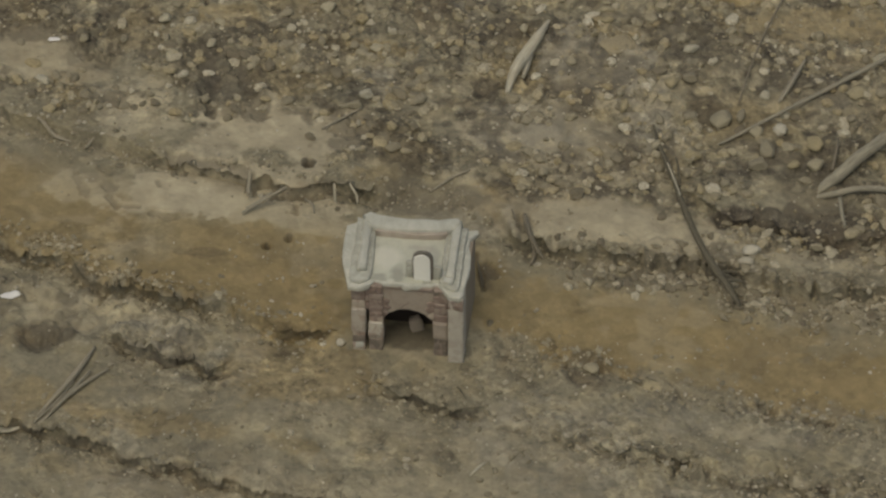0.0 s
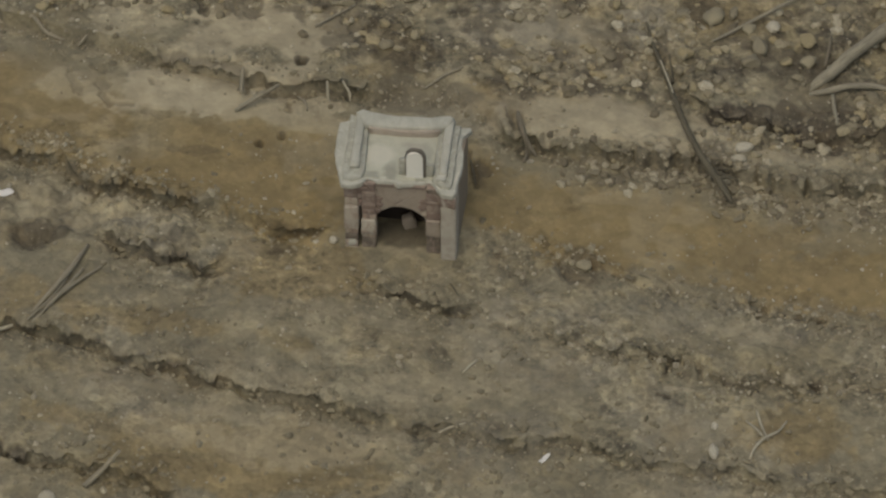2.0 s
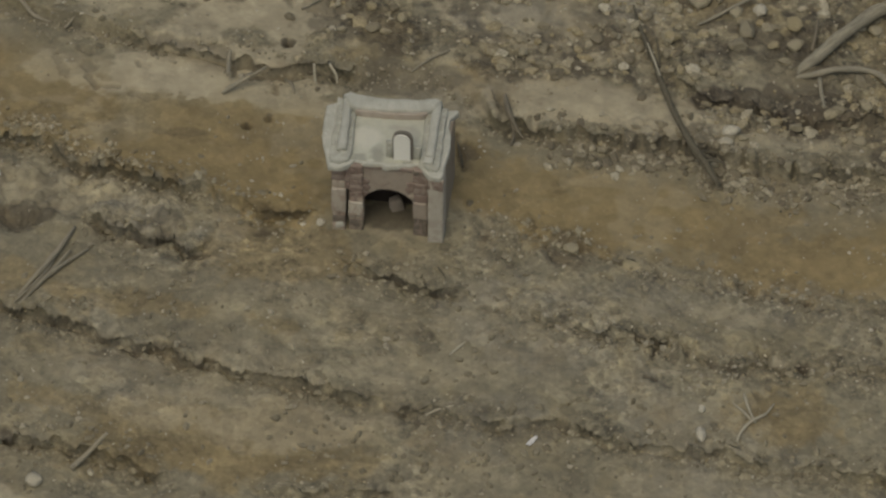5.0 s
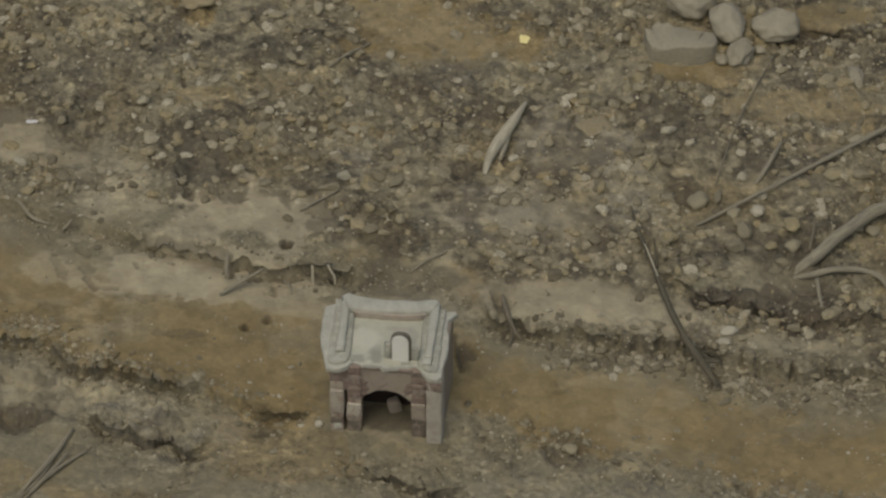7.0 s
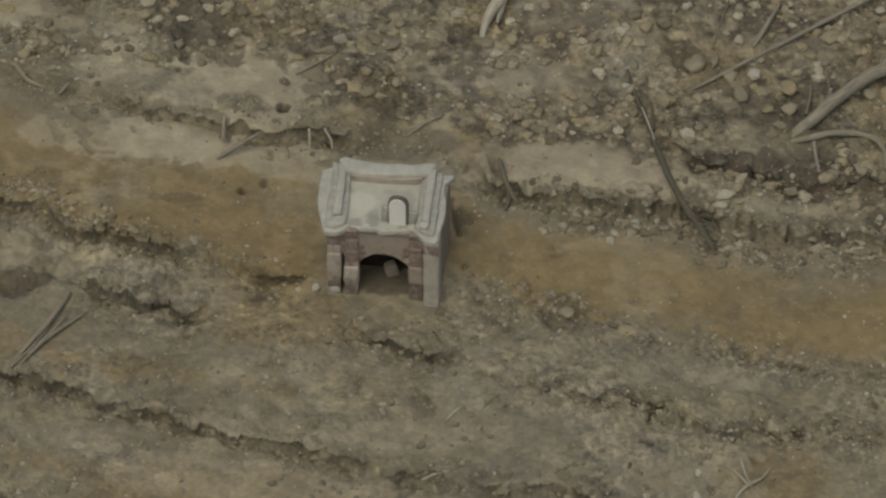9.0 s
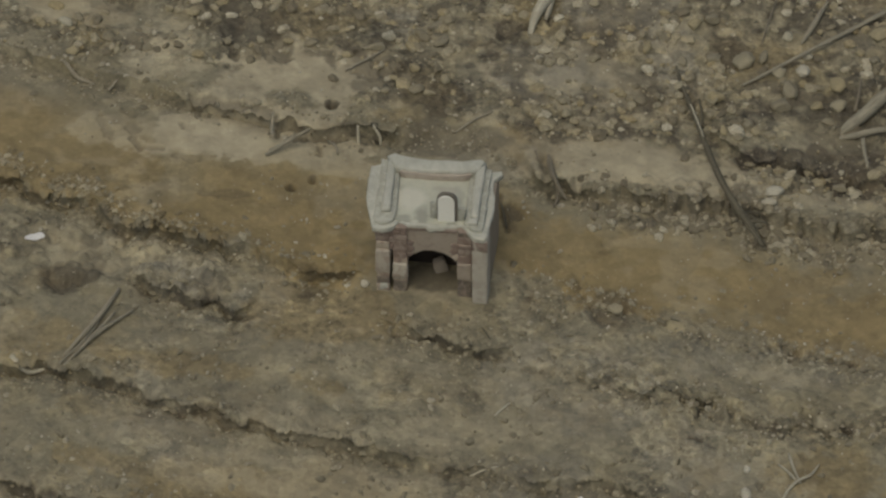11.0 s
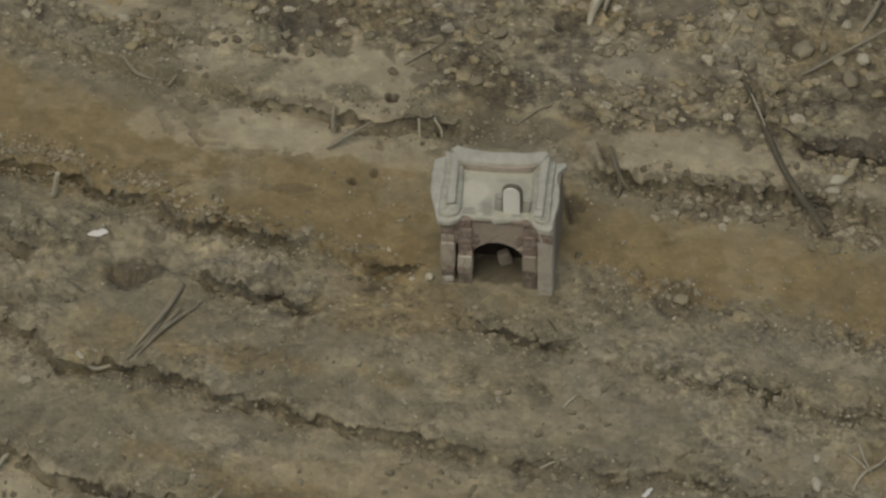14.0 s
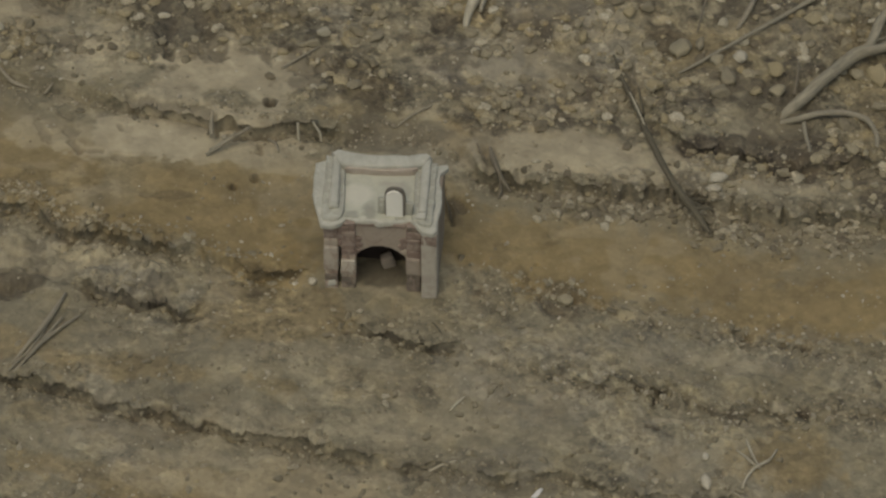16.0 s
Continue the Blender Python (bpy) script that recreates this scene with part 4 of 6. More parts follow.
HUMUS_SHADE_SPOTS += [((0.709, 1.061), 0.09, 0.28, 0.6), ((-3.636, 4.674), 0.35, 0.25, 0.6), ((-0.432, 2.641), 0.3, 0.2, 0.55), ((2.392, 2.681), 0.12, 0.25, 0.6), ((-0.115, 3.233), 0.4, 0.15, 0.45), ((-1.328, 5.426), 0.4, 0.25, 0.35), ((-2.869, 5.223), 0.4, 0.3, 0.35), ((0.719, 5.09), 0.4, 0.2, 0.4), ((0.35, -2.152), 0.8, 0.12, 0.4)]
HUMUS_SHADE_SPOTS += [((-2.087, -1.374), 0.6, 0.06, 0.4), ((-0.518, -1.878), 0.6, 0.06, 0.3), ((1.305, -2.397), 0.5, 0.1, 0.4)]
HUMUS_SHADE_SPOTS += [((-0.15, 2.8), 0.67, 0.39, 0.6), ((-1.79, 3.72), 0.41, 0.61, 0.6), ((-3.62, 4.93), 0.26, 0.47, 0.5)]
HUMUS_SHADE_SPOTS += [((3.75, 1.72), 0.4, 0.16, 0.55), ((3.05, 1.72), 0.3, 0.12, 0.5)]
# the second patch paints shade on the floor inside the shrine opening
HUMUS_SHADE_SPOTS += [((4.532, 0.875), 0.2, 0.2, 0.8), ((-0.013, 0.236), 0.28, 0.18, 0.7)]
# cool grey clay, and ground that stays dry
SLATES = [((1.34, -1.12), 0.87, 0.6, 0.55), ((3.01, -0.83), 0.95, 0.3, 0.5), ((1.02, -2.3), 0.69, 0.39, 0.55), ((2.14, -2.07), 0.53, 0.43, 0.5), ((2.96, -2.74), 0.84, 0.42, 0.5), ((-2.48, -1.41), 0.65, 0.59, 0.45)]
SLATES += [((-0.11, 3.68), 0.41, 0.31, 0.8), ((0.75, 4.69), 0.29, 0.65, 0.75), ((1.64, 4.12), 0.34, 0.55, 0.9), ((2.2, 3.35), 0.28, 0.8, 0.8), ((1.15, 2.94), 0.57, 0.42, 0.8), ((4.05, 3.52), 0.21, 0.31, 0.5), ((-2.25, 0.25), 0.42, 0.28, 0.75), ((-1.66, -0.06), 0.28, 0.27, 0.6), ((-2.1, -0.45), 0.49, 0.23, 0.6), ((0.56, 1.69), 0.43, 0.31, 0.5), ((2.66, 1.11), 0.53, 0.37, 0.45)]
DRY = [((-0.08, 4.27), 0.34, 0.34, 1.0), ((-0.83, 3.65), 0.43, 0.25, 1.0)]
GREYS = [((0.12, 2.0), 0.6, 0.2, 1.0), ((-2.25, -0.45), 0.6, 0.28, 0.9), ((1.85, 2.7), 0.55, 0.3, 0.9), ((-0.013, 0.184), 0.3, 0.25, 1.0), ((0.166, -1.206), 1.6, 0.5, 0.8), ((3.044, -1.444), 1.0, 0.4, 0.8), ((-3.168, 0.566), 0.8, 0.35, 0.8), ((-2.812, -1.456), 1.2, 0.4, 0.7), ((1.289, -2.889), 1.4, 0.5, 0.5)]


def link_mesh(name, verts, faces, mat, smooth=True):
    me = bpy.data.meshes.new(name)
    verts, faces = np.asarray(verts, np.float32), np.asarray(faces, np.int32)
    n = faces.shape[1]
    me.vertices.add(len(verts))
    me.vertices.foreach_set("co", verts.ravel())
    me.loops.add(faces.size)
    me.loops.foreach_set("vertex_index", faces.ravel())
    me.polygons.add(len(faces))
    me.polygons.foreach_set("loop_start", np.arange(0, faces.size, n, dtype=np.int32))
    me.polygons.foreach_set("use_smooth", np.full(len(faces), smooth))
    me.update(calc_edges=True)
    me.validate()
    me.materials.append(mat)
    return new(name, me)


def build_ground():
    def spread(a, b, step, far):
        core = np.arange(a, b + step, step)
        out, d = [], step
        p = 0.0
        while p < far:
            d *= 1.35
            p += d
            out.append(p)
        out = np.array(out)
        return np.concatenate([(core[0] - out)[::-1], core, core[-1] + out])

    xs, ys = spread(-5.5, 5.7, 0.0135, 900.0), spread(-4.2, 6.9, 0.0125, 900.0)
    x, y = np.meshgrid(xs, ys)
    far = ease(np.maximum(np.abs(x - 0.1) - 5.6, np.abs(y - 1.35) - 5.5), 0.0, 0.9)
    z = ground_height(x, y) * (1 - far)
    shift = np.zeros_like(x)
    for k in range(len(LEDGES)):
        s = y - ledge_line(k, x)
        _, cut = ledge_shape(k, x)
        shift += np.where(s > 0, -0.8 * LEDGES[k][0] * cut * np.exp(-np.maximum(s, 0) / 0.07), 0.0)
    co = np.stack([x, y + shift, z], -1).reshape(-1, 3)
    ny, nx = x.shape
    i = (np.arange(ny - 1)[:, None] * nx + np.arange(nx - 1)[None]).ravel()
    ob = link_mesh("ground", co, np.stack([i, i + 1, i + nx + 1, i + nx], 1), SOIL)
    grey = blobs(x, y, GREYS)
    stony = ease(y - ledge_line(0, x), 0.0, 0.5)
    calm = blobs(x, y, SMOOTH)
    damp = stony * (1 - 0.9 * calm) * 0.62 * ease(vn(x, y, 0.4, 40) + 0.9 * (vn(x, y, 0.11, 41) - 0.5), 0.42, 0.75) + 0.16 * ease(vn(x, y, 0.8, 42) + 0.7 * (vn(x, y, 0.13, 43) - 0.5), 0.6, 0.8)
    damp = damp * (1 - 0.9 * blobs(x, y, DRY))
    dry = 0.22 * ease(vn(x, y, 0.7, 44) + 0.7 * (vn(x, y, 0.12, 45) - 0.5), 0.6, 0.8)
    ochre = np.maximum(blobs(x, y, OCHRES), stony * 0.5 * ease(vn(x, y, 0.6, 46), 0.5, 0.8))
    ochre = np.maximum(ochre, marks(x, y, OCHRE_MARKS))
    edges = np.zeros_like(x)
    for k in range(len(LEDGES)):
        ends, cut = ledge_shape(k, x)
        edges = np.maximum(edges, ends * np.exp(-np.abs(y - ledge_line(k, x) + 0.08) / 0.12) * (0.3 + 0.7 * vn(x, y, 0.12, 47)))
    # shade below the terrace lips, put into the soil colour
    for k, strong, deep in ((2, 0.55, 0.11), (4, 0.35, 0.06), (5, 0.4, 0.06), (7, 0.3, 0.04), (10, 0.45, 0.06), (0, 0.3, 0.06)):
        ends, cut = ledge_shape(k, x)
        lip_shade = np.exp(-(((y - ledge_line(k, x) + deep) / deep) ** 2)) * strong * ends * ease(vn(x, y, 0.18, 53), 0.2, 0.55)
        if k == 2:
            lip_shade = lip_shade * (1 - 0.75 * ease(x, -1.8, -1.2))
        damp = np.maximum(damp, lip_shade)
    edge = np.where(x < 0, ledge_line(2, x), ledge_line(9, x))
    track = ease(y - edge, 0.0, 0.15) * ease(ledge_line(0, x) - y, 0.25, 0.75) * (0.55 + 0.6 * ease(vn(x, y, 0.9, 48) + 0.4 * (vn(x, y, 0.25, 49) - 0.5), 0.2, 0.7))
    ochre = np.maximum(ochre, np.clip(track, 0, 1) * 0.95)
    bare = np.maximum(calm, marks(x, y, PALE_MARKS))
    bedded = np.clip(stony * (0.45 + 0.55 * ease(vn(x, y, 0.5, 50), 0.3, 0.6)) * (1 - 0.92 * bare) + 0.75 * edges + 0.12 + 0.20 * ease(edge - y, 0.0, 0.2) + 0.35 * ease(vn(x, y, 0.55, 51), 0.55, 0.8) * (1 - track), 0, 1)
    # paints shade along the foot of each ledge too
    humus_and_shade = np.maximum(np.maximum(blobs(x, y, HUMUS_SHADE_SPOTS), damp), 0.62 * edges * ease(vn(x, y, 0.17, 52), 0.3, 0.65))
    humus_and_shade = np.maximum(humus_and_shade, 0.40 * blobs(x, y, BROKEN) * ease(vn(x, y, 0.26, 54) + 0.55 * (vn(x, y, 0.09, 55) - 0.5), 0.56, 0.68))
    humus_and_shade = np.maximum(humus_and_shade, marks(x, y, DARK_MARKS))
    light = np.maximum(np.maximum(blobs(x, y, PALES) * 0.9, dry), marks(x, y, PALE_MARKS))
    soil = np.stack([ochre * (1 - 0.7 * grey), light, humus_and_shade, bedded], -1)
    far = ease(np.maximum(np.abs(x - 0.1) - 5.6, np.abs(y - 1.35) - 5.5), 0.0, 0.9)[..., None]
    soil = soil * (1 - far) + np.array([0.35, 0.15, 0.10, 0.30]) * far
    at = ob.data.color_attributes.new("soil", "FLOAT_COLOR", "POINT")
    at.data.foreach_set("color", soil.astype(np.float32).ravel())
    tint = np.clip(blobs(x, y, SLATES), 0, 1) * (0.25 + 0.75 * ease(vn(x, y, 0.19, 56) + 0.6 * (vn(x, y, 0.06, 57) - 0.5), 0.25, 0.65))
    at = ob.data.attributes.new("slate", "FLOAT", "POINT")
    at.data.foreach_set("value", tint.astype(np.float32).ravel())
    tagged(ob, "dry eroded clay ground in low worn terraces", "ground", kind="structure")
    return ob


build_ground()


# ---- building blocks ----
def part(name, bm, mat, parent, label=""):
    me = bpy.data.meshes.new(name)
    bm.normal_update()
    bm.to_mesh(me)
    bm.free()
    me.materials.append(mat)
    ob = new(name, me)
    ob.parent = parent
    if label:
        tagged(ob, label)
    return ob


def worn(bm, amp, size, seed=0):
    for v in bm.verts:
        p = Vector(v.co) / size + Vector((seed * 3.7, seed * 1.9, seed * 5.3))
        v.co += Vector((noise.noise(p), noise.noise(p + Vector((31, 0, 0))), noise.noise(p + Vector((0, 47, 0))))) * amp
    for f in bm.faces:
        f.smooth = True
    return bm


def flat_faced(bm):
    for f in bm.faces:
        f.smooth = False
    return bm


def block(x0, x1, y0, y1, z0, z1, bevel=0.012, cuts=3, amp=0.006, seed=0, taper=0.0):
    """A bevelled block with uneven, worn faces."""
    bm = bmesh.new()
    bmesh.ops.create_cube(bm, size=1.0)
    for v in bm.verts:
        k = 1 - taper * (v.co.z + 0.5)
        v.co = Vector(((x0 + x1) / 2 + v.co.x * (x1 - x0) * k, (y0 + y1) / 2 + v.co.y * (y1 - y0) * k, (z0 + z1) / 2 + v.co.z * (z1 - z0)))
    bmesh.ops.bevel(bm, geom=list(bm.edges), offset=bevel, segments=2, profile=0.6, affect="EDGES")
    if cuts:
        long_edges = [e for e in bm.edges if e.calc_length() > 0.1]
        bmesh.ops.subdivide_edges(bm, edges=long_edges, cuts=cuts, use_grid_fill=True)
    return worn(bm, amp, 0.09, seed)


def plate(outline, z0, z1, bevel=0.014, amp=0.006, seed=0):
    """A slab of that outline with softened edges."""
    bm = bmesh.new()
    line = []
    for (xa, ya), (xb, yb) in zip(outline, outline[1:] + outline[:1]):
        steps = max(1, int(math.hypot(xb - xa, yb - ya) / 0.07))
        line += [(xa + (xb - xa) * i / steps, ya + (yb - ya) * i / steps) for i in range(steps)]
    f = bm.faces.new([bm.verts.new((x, y, z0)) for x, y in line])
    top = bmesh.ops.extrude_face_region(bm, geom=[f])
    bmesh.ops.translate(bm, verts=[g for g in top["geom"] if isinstance(g, bmesh.types.BMVert)], vec=(0, 0, z1 - z0))
    bmesh.ops.recalc_face_normals(bm, faces=list(bm.faces))
    bmesh.ops.bevel(bm, geom=[e for e in bm.edges if len(e.link_faces) == 2 and e.calc_face_angle() > 0.5 and abs(e.verts[0].co.z - e.verts[1].co.z) < 1e-5], offset=bevel, segments=3, profile=0.6, affect="EDGES", clamp_overlap=True)
    return worn(bm, amp, 0.08, seed)


def tube(points, radii, sides=9, seed=0, knots=0.18):
    """A tapering, slightly knotty round form along a bent line, closed at both ends."""
    pts = [Vector(p) for p in points]
    line, rad = [], []
    for i in range(len(pts) - 1):
        p0, p1, p2, p3 = pts[max(i - 1, 0)], pts[i], pts[i + 1], pts[min(i + 2, len(pts) - 1)]
        steps = max(2, int((p2 - p1).length / 0.05))
        for s in range(steps):
            t = s / steps
            line.append(0.5 * ((2 * p1) + (p2 - p0) * t + (2 * p0 - 5 * p1 + 4 * p2 - p3) * t * t + (3 * p1 - p0 - 3 * p2 + p3) * t ** 3))
            rad.append(radii[i] * (1 - t) + radii[i + 1] * t)
    line.append(pts[-1])
    rad.append(radii[-1])
    bm = bmesh.new()
    uv = bm.loops.layers.uv.new("UVMap")
    rings, run = [], 0.0
    runs = []
    for i, (p, r) in enumerate(zip(line, rad)):
        ahead = (line[min(i + 1, len(line) - 1)] - line[max(i - 1, 0)]).normalized()
        side = ahead.cross(Vector((0, 0, 1)))
        side = side.normalized() if side.length > 1e-3 else Vector((1, 0, 0))
        up = side.cross(ahead)
        if i:
            run += (p - line[i - 1]).length
        runs.append(run)
        ring = []
        for k in range(sides):
            a = 2 * math.pi * k / sides
            w = 1 + knots * 2 * noise.noise(Vector((run * 5 + seed * 9.1, math.cos(a) * 0.8, math.sin(a) * 0.8)))
            ring.append(bm.verts.new(p + (side * math.cos(a) + up * math.sin(a)) * r * w))
        rings.append(ring)
    for i in range(len(rings) - 1):
        for k in range(sides):
            f = bm.faces.new((rings[i][k], rings[i][(k + 1) % sides], rings[i + 1][(k + 1) % sides], rings[i + 1][k]))
            f.smooth = True
            for lp, (a, b) in zip(f.loops, ((i, k), (i, k + 1), (i + 1, k + 1), (i + 1, k))):
                lp[uv].uv = (b / sides, runs[a])
    bm.faces.new(rings[0][::-1])
    bm.faces.new(rings[-1])
    bmesh.ops.recalc_face_normals(bm, faces=list(bm.faces))
    return bm


def ground_z(x, y):
    return float(ground_height(x, y))


def lay(points, lift, radius):
    """Points of a stick that lies on the ground, its axis lifted by those amounts; points with a height of their own stay as they are."""
    out = []
    for p, l, r in zip(points, lift, radius):
        out.append(p if len(p) == 3 else (*p, ground_z(*p) + r * 0.6 + l))
    return out


# ---- the little brick shrine ----
def build_shrine():
    root = new("brick_shrine")
    root.matrix_world = pose(SHRINE[0], SHRINE[1], -0.012, 0, 0, -8.5)
    tagged(root, "small ruined brick shrine with pale plaster roof on bare clay", "shrine")

    def brick_pillar(x0, x1, y0, y1, top, plan, seed):
        core = part("pillar", block(x0 + 0.006, x1 - 0.006, y0 + 0.005, y1, -0.08, top, 0.008, 4, 0.006, seed), MORTAR, root, "worn brick pillar")
        z, k = -0.03, 0
        rnd = random.Random(seed)
        while z < top - 0.03:
            h = min(0.066 + rnd.uniform(-0.016, 0.02), top - z)
            mat = plan[min(int((z + h / 2) / top * len(plan)), len(plan) - 1)] if z > 0 else plan[0]
            split = rnd.uniform(0.35, 0.65) if rnd.random() < 0.35 else 1.0
            ends = [(x0, x0 + (x1 - x0) * split - 0.004), (x0 + (x1 - x0) * split, x1)] if split < 1 else [(x0, x1)]
            for xa, xb in ends:
                b = block(xa + rnd.uniform(-0.004, 0.006), xb + rnd.uniform(-0.006, 0.004), y0 + rnd.uniform(-0.003, 0.003), y1 - 0.01, z, z + h, 0.007, 1, 0.007, seed * 20 + k)
                part("brick", b, mat, core)
                k += 1
            z += h + 0.003
        return core

    p1 = brick_pillar(-0.002, 0.118, 0.0, 0.14, 0.78, [BRICK_LIME, BRICK_DAMP, BRICK_LIME, BRICK_LIME, BRICK_LIME, BRICK_LIME, BRICK_RED, BRICK_RED], 1)
    p2 = brick_pillar(0.146, 0.274, 0.012, 0.14, 0.80, [BRICK_DAMP, BRICK_LIME, BRICK_LIME, BRICK_LIME, BRICK_RED, BRICK_RED, BRICK_RED, BRICK_RED], 2)
    p3 = brick_pillar(0.722, 0.850, 0.012, 0.14, 0.80, [BRICK_DAMP, BRICK_DAMP, BRICK_LIME, BRICK_LIME, BRICK_RED, BRICK_RED, BRICK_RED, BRICK_DAMP], 3)
    part("plaster_skin", block(-0.008, 0.124, -0.012, 0.10, 0.235, 0.52, 0.018, 5, 0.010, 21), LIME_DULL, p1)
    part("plaster_skin", block(0.028, 0.10, -0.016, 0.05, 0.035, 0.105, 0.016, 3, 0.022, 22), LIME, p1, "white patch of plaster left on the brick")
    infill = part("infill", block(0.10, 0.16, 0.02, 0.14, 0.50, 0.79, 0.008, 2, 0.006, 31), MORTAR, root, "brick infill between the two pillars")
    for k in range(3):
        part("brick", block(0.112, 0.154, 0.008, 0.13, 0.515 + 0.088 * k, 0.592 + 0.088 * k, 0.012, 1, 0.010, 300 + k), BRICK_RED, infill)
    part("plaster_skin", block(0.144, 0.278, 0.0, 0.10, 0.175, 0.36, 0.018, 5, 0.010, 23), LIME_DULL, p2)
    part("plaster_skin", block(0.718, 0.854, 0.0, 0.10, 0.22, 0.43, 0.018, 5, 0.010, 24), PLASTER, p3)
    p4 = part("pillar", block(0.862, 1.0, -0.055, 0.13, -0.08, 0.79, 0.016, 5, 0.008, 4), LIME_GREY, root, "smooth pale grey plastered pillar")
    part("brick_patch", block(0.858, 1.0, -0.060, 0.10, 0.655, 0.775, 0.014, 4, 0.012, 25), BRICK_RED, p4, "bare reddish brick below the roof slab")

    # arched panel between the inner pillars, with a springer of slanted bricks on each side
    bm = bmesh.new()
    line = []
    for i in range(21):
        u = i / 20
        line.append((0.270 + 0.446 * u, 0.395 + 0.125 * math.sin(math.pi * u) ** 0.75))
    front = [bm.verts.new((x, 0.045, z)) for x, z in line] + [bm.verts.new((0.726, 0.045, 0.80)), bm.verts.new((0.260, 0.045, 0.80))]
    f = bm.faces.new(front)
    ext = bmesh.ops.extrude_face_region(bm, geom=[f])
    bmesh.ops.translate(bm, verts=[g for g in ext["geom"] if isinstance(g, bmesh.types.BMVert)], vec=(0, 0.10, 0))
    bmesh.ops.recalc_face_normals(bm, faces=list(bm.faces))
    panel = part("arch_panel", flat_faced(worn(bm, 0.006, 0.07, 5)), PLASTER, root, "grey plastered arch over the opening")
    for k, (x, z, lean) in enumerate(((0.268, 0.470, -40), (0.288, 0.535, -34), (0.280, 0.600, -22), (0.722, 0.480, 40), (0.700, 0.545, 34), (0.712, 0.612, 22))):
        brick = part("springer", block(-0.050, 0.050, 0.034, 0.12, -0.029, 0.029, 0.008, 1, 0.008, 320 + k), BRICK_RED if k != 3 else BRICK_LIME, panel)
        brick.matrix_local = pose(x, 0, z, 0, -lean, 0)
    part("course", block(0.29, 0.71, 0.036, 0.12, 0.755, 0.80, 0.012, 4, 0.012, 26), MORTAR, panel, "crumbling brick course under the roof slab")
    part("side_wall", block(0.01, 0.10, 0.12, 0.82, -0.08, 0.79, 0.01, 4, 0.006, 6), GREY_PLASTER, root, "plastered side wall")
    part("side_wall", block(0.91, 0.99, 0.11, 0.82, -0.08, 0.79, 0.01, 4, 0.006, 7), GREY_PLASTER, root, "plastered side wall")
    part("inner_wall", block(0.09, 0.92, 0.40, 0.48, -0.08, 0.79, 0.01, 4, 0.008, 16), BRICK_NEAR_BLACK, root, "dark brick wall at the back of the opening")
    part("back_wall", block(0.09, 0.92, 0.73, 0.82, -0.08, 0.80, 0.01, 4, 0.006, 8), GREY_PLASTER, root, "plastered back wall")

    outline = [(-0.017, -0.048), (0.072, -0.05), (0.135, -0.025), (0.174, 0.012), (0.195, 0.06), (0.24, 0.045), (0.286, 0.033), (0.435, 0.037), (0.473, 0.014), (0.53, 0.03), (0.609, 0.035), (0.70, 0.065), (0.755, 0.085), (0.80, 0.03), (0.869, -0.055), (0.97, -0.070), (1.0, -0.03),
               (0.995, 0.10), (1.01, 0.27), (1.0, 0.48), (0.965, 0.59), (0.965, 0.69), (1.035, 0.775), (1.005, 0.822), (0.90, 0.80), (0.40, 0.80), (-0.03, 0.83), (-0.07, 0.768), (-0.143, 0.715), (-0.15, 0.60), (-0.137, 0.36), (-0.112, 0.22), (-0.06, 0.08)]
    slab = part("roof_slab", plate(outline, 0.765, 0.83, 0.022, 0.014, 9), LIME, root, "pale limewashed roof slab with worn edges")
    part("roof_floor", plate([(0.15, 0.065), (0.30, 0.055), (0.60, 0.055), (0.80, 0.11), (0.77, 0.70), (0.09, 0.70)], 0.82, 0.838, 0.006, 0.004, 19), ROOF_FLOOR, slab, "cream-stained limewashed roof floor")
    # stepped mouldings and raised kerbs on both sides, a beam along the back
    part("moulding", plate([(-0.03, 0.06), (0.0, 0.004), (0.075, -0.008), (0.145, 0.02), (0.172, 0.10), (0.155, 0.30), (0.112, 0.79), (-0.06, 0.79), (-0.035, 0.40)], 0.815, 0.868, 0.024, 0.014, 10), LIME_STAINED, slab, "greenish-stained moulding")
    part("moulding", plate([(0.775, 0.10), (0.80, 0.035), (0.875, 0.0), (0.945, -0.005), (0.955, 0.06), (0.94, 0.45), (0.932, 0.79), (0.742, 0.79), (0.758, 0.40)], 0.815, 0.868, 0.024, 0.014, 11), LIME_STAINED, slab, "greenish-stained moulding")
    part("kerb", plate([(0.034, 0.105), (0.118, 0.118), (0.080, 0.80), (0.0, 0.80)], 0.853, 0.914, 0.028, 0.014, 12), LIME, slab)
    part("kerb", plate([(0.822, 0.122), (0.894, 0.122), (0.874, 0.80), (0.79, 0.80)], 0.853, 0.914, 0.028, 0.014, 13), LIME, slab)
    part("kerb_end", plate([(0.806, 0.048), (0.888, 0.046), (0.892, 0.114), (0.814, 0.114)], 0.855, 0.902, 0.012, 0.006, 27), LIME, slab)
    part("back_beam", plate([(-0.01, 0.78), (0.046, 0.82), (0.212, 0.785), (0.464, 0.782), (0.664, 0.80), (0.83, 0.84), (0.875, 0.80), (0.81, 0.70), (0.68, 0.655), (0.48, 0.63), (0.285, 0.62), (0.09, 0.635)], 0.82, 0.935, 0.028, 0.014, 14), LIME, slab)
    part("bare_strip", plate([(0.125, 0.612), (0.30, 0.602), (0.52, 0.606), (0.70, 0.632), (0.765, 0.655), (0.75, 0.68), (0.50, 0.65), (0.14, 0.64)], 0.828, 0.902, 0.008, 0.010, 28), LIME_PINK, slab, "brownish bare plaster along the back beam")

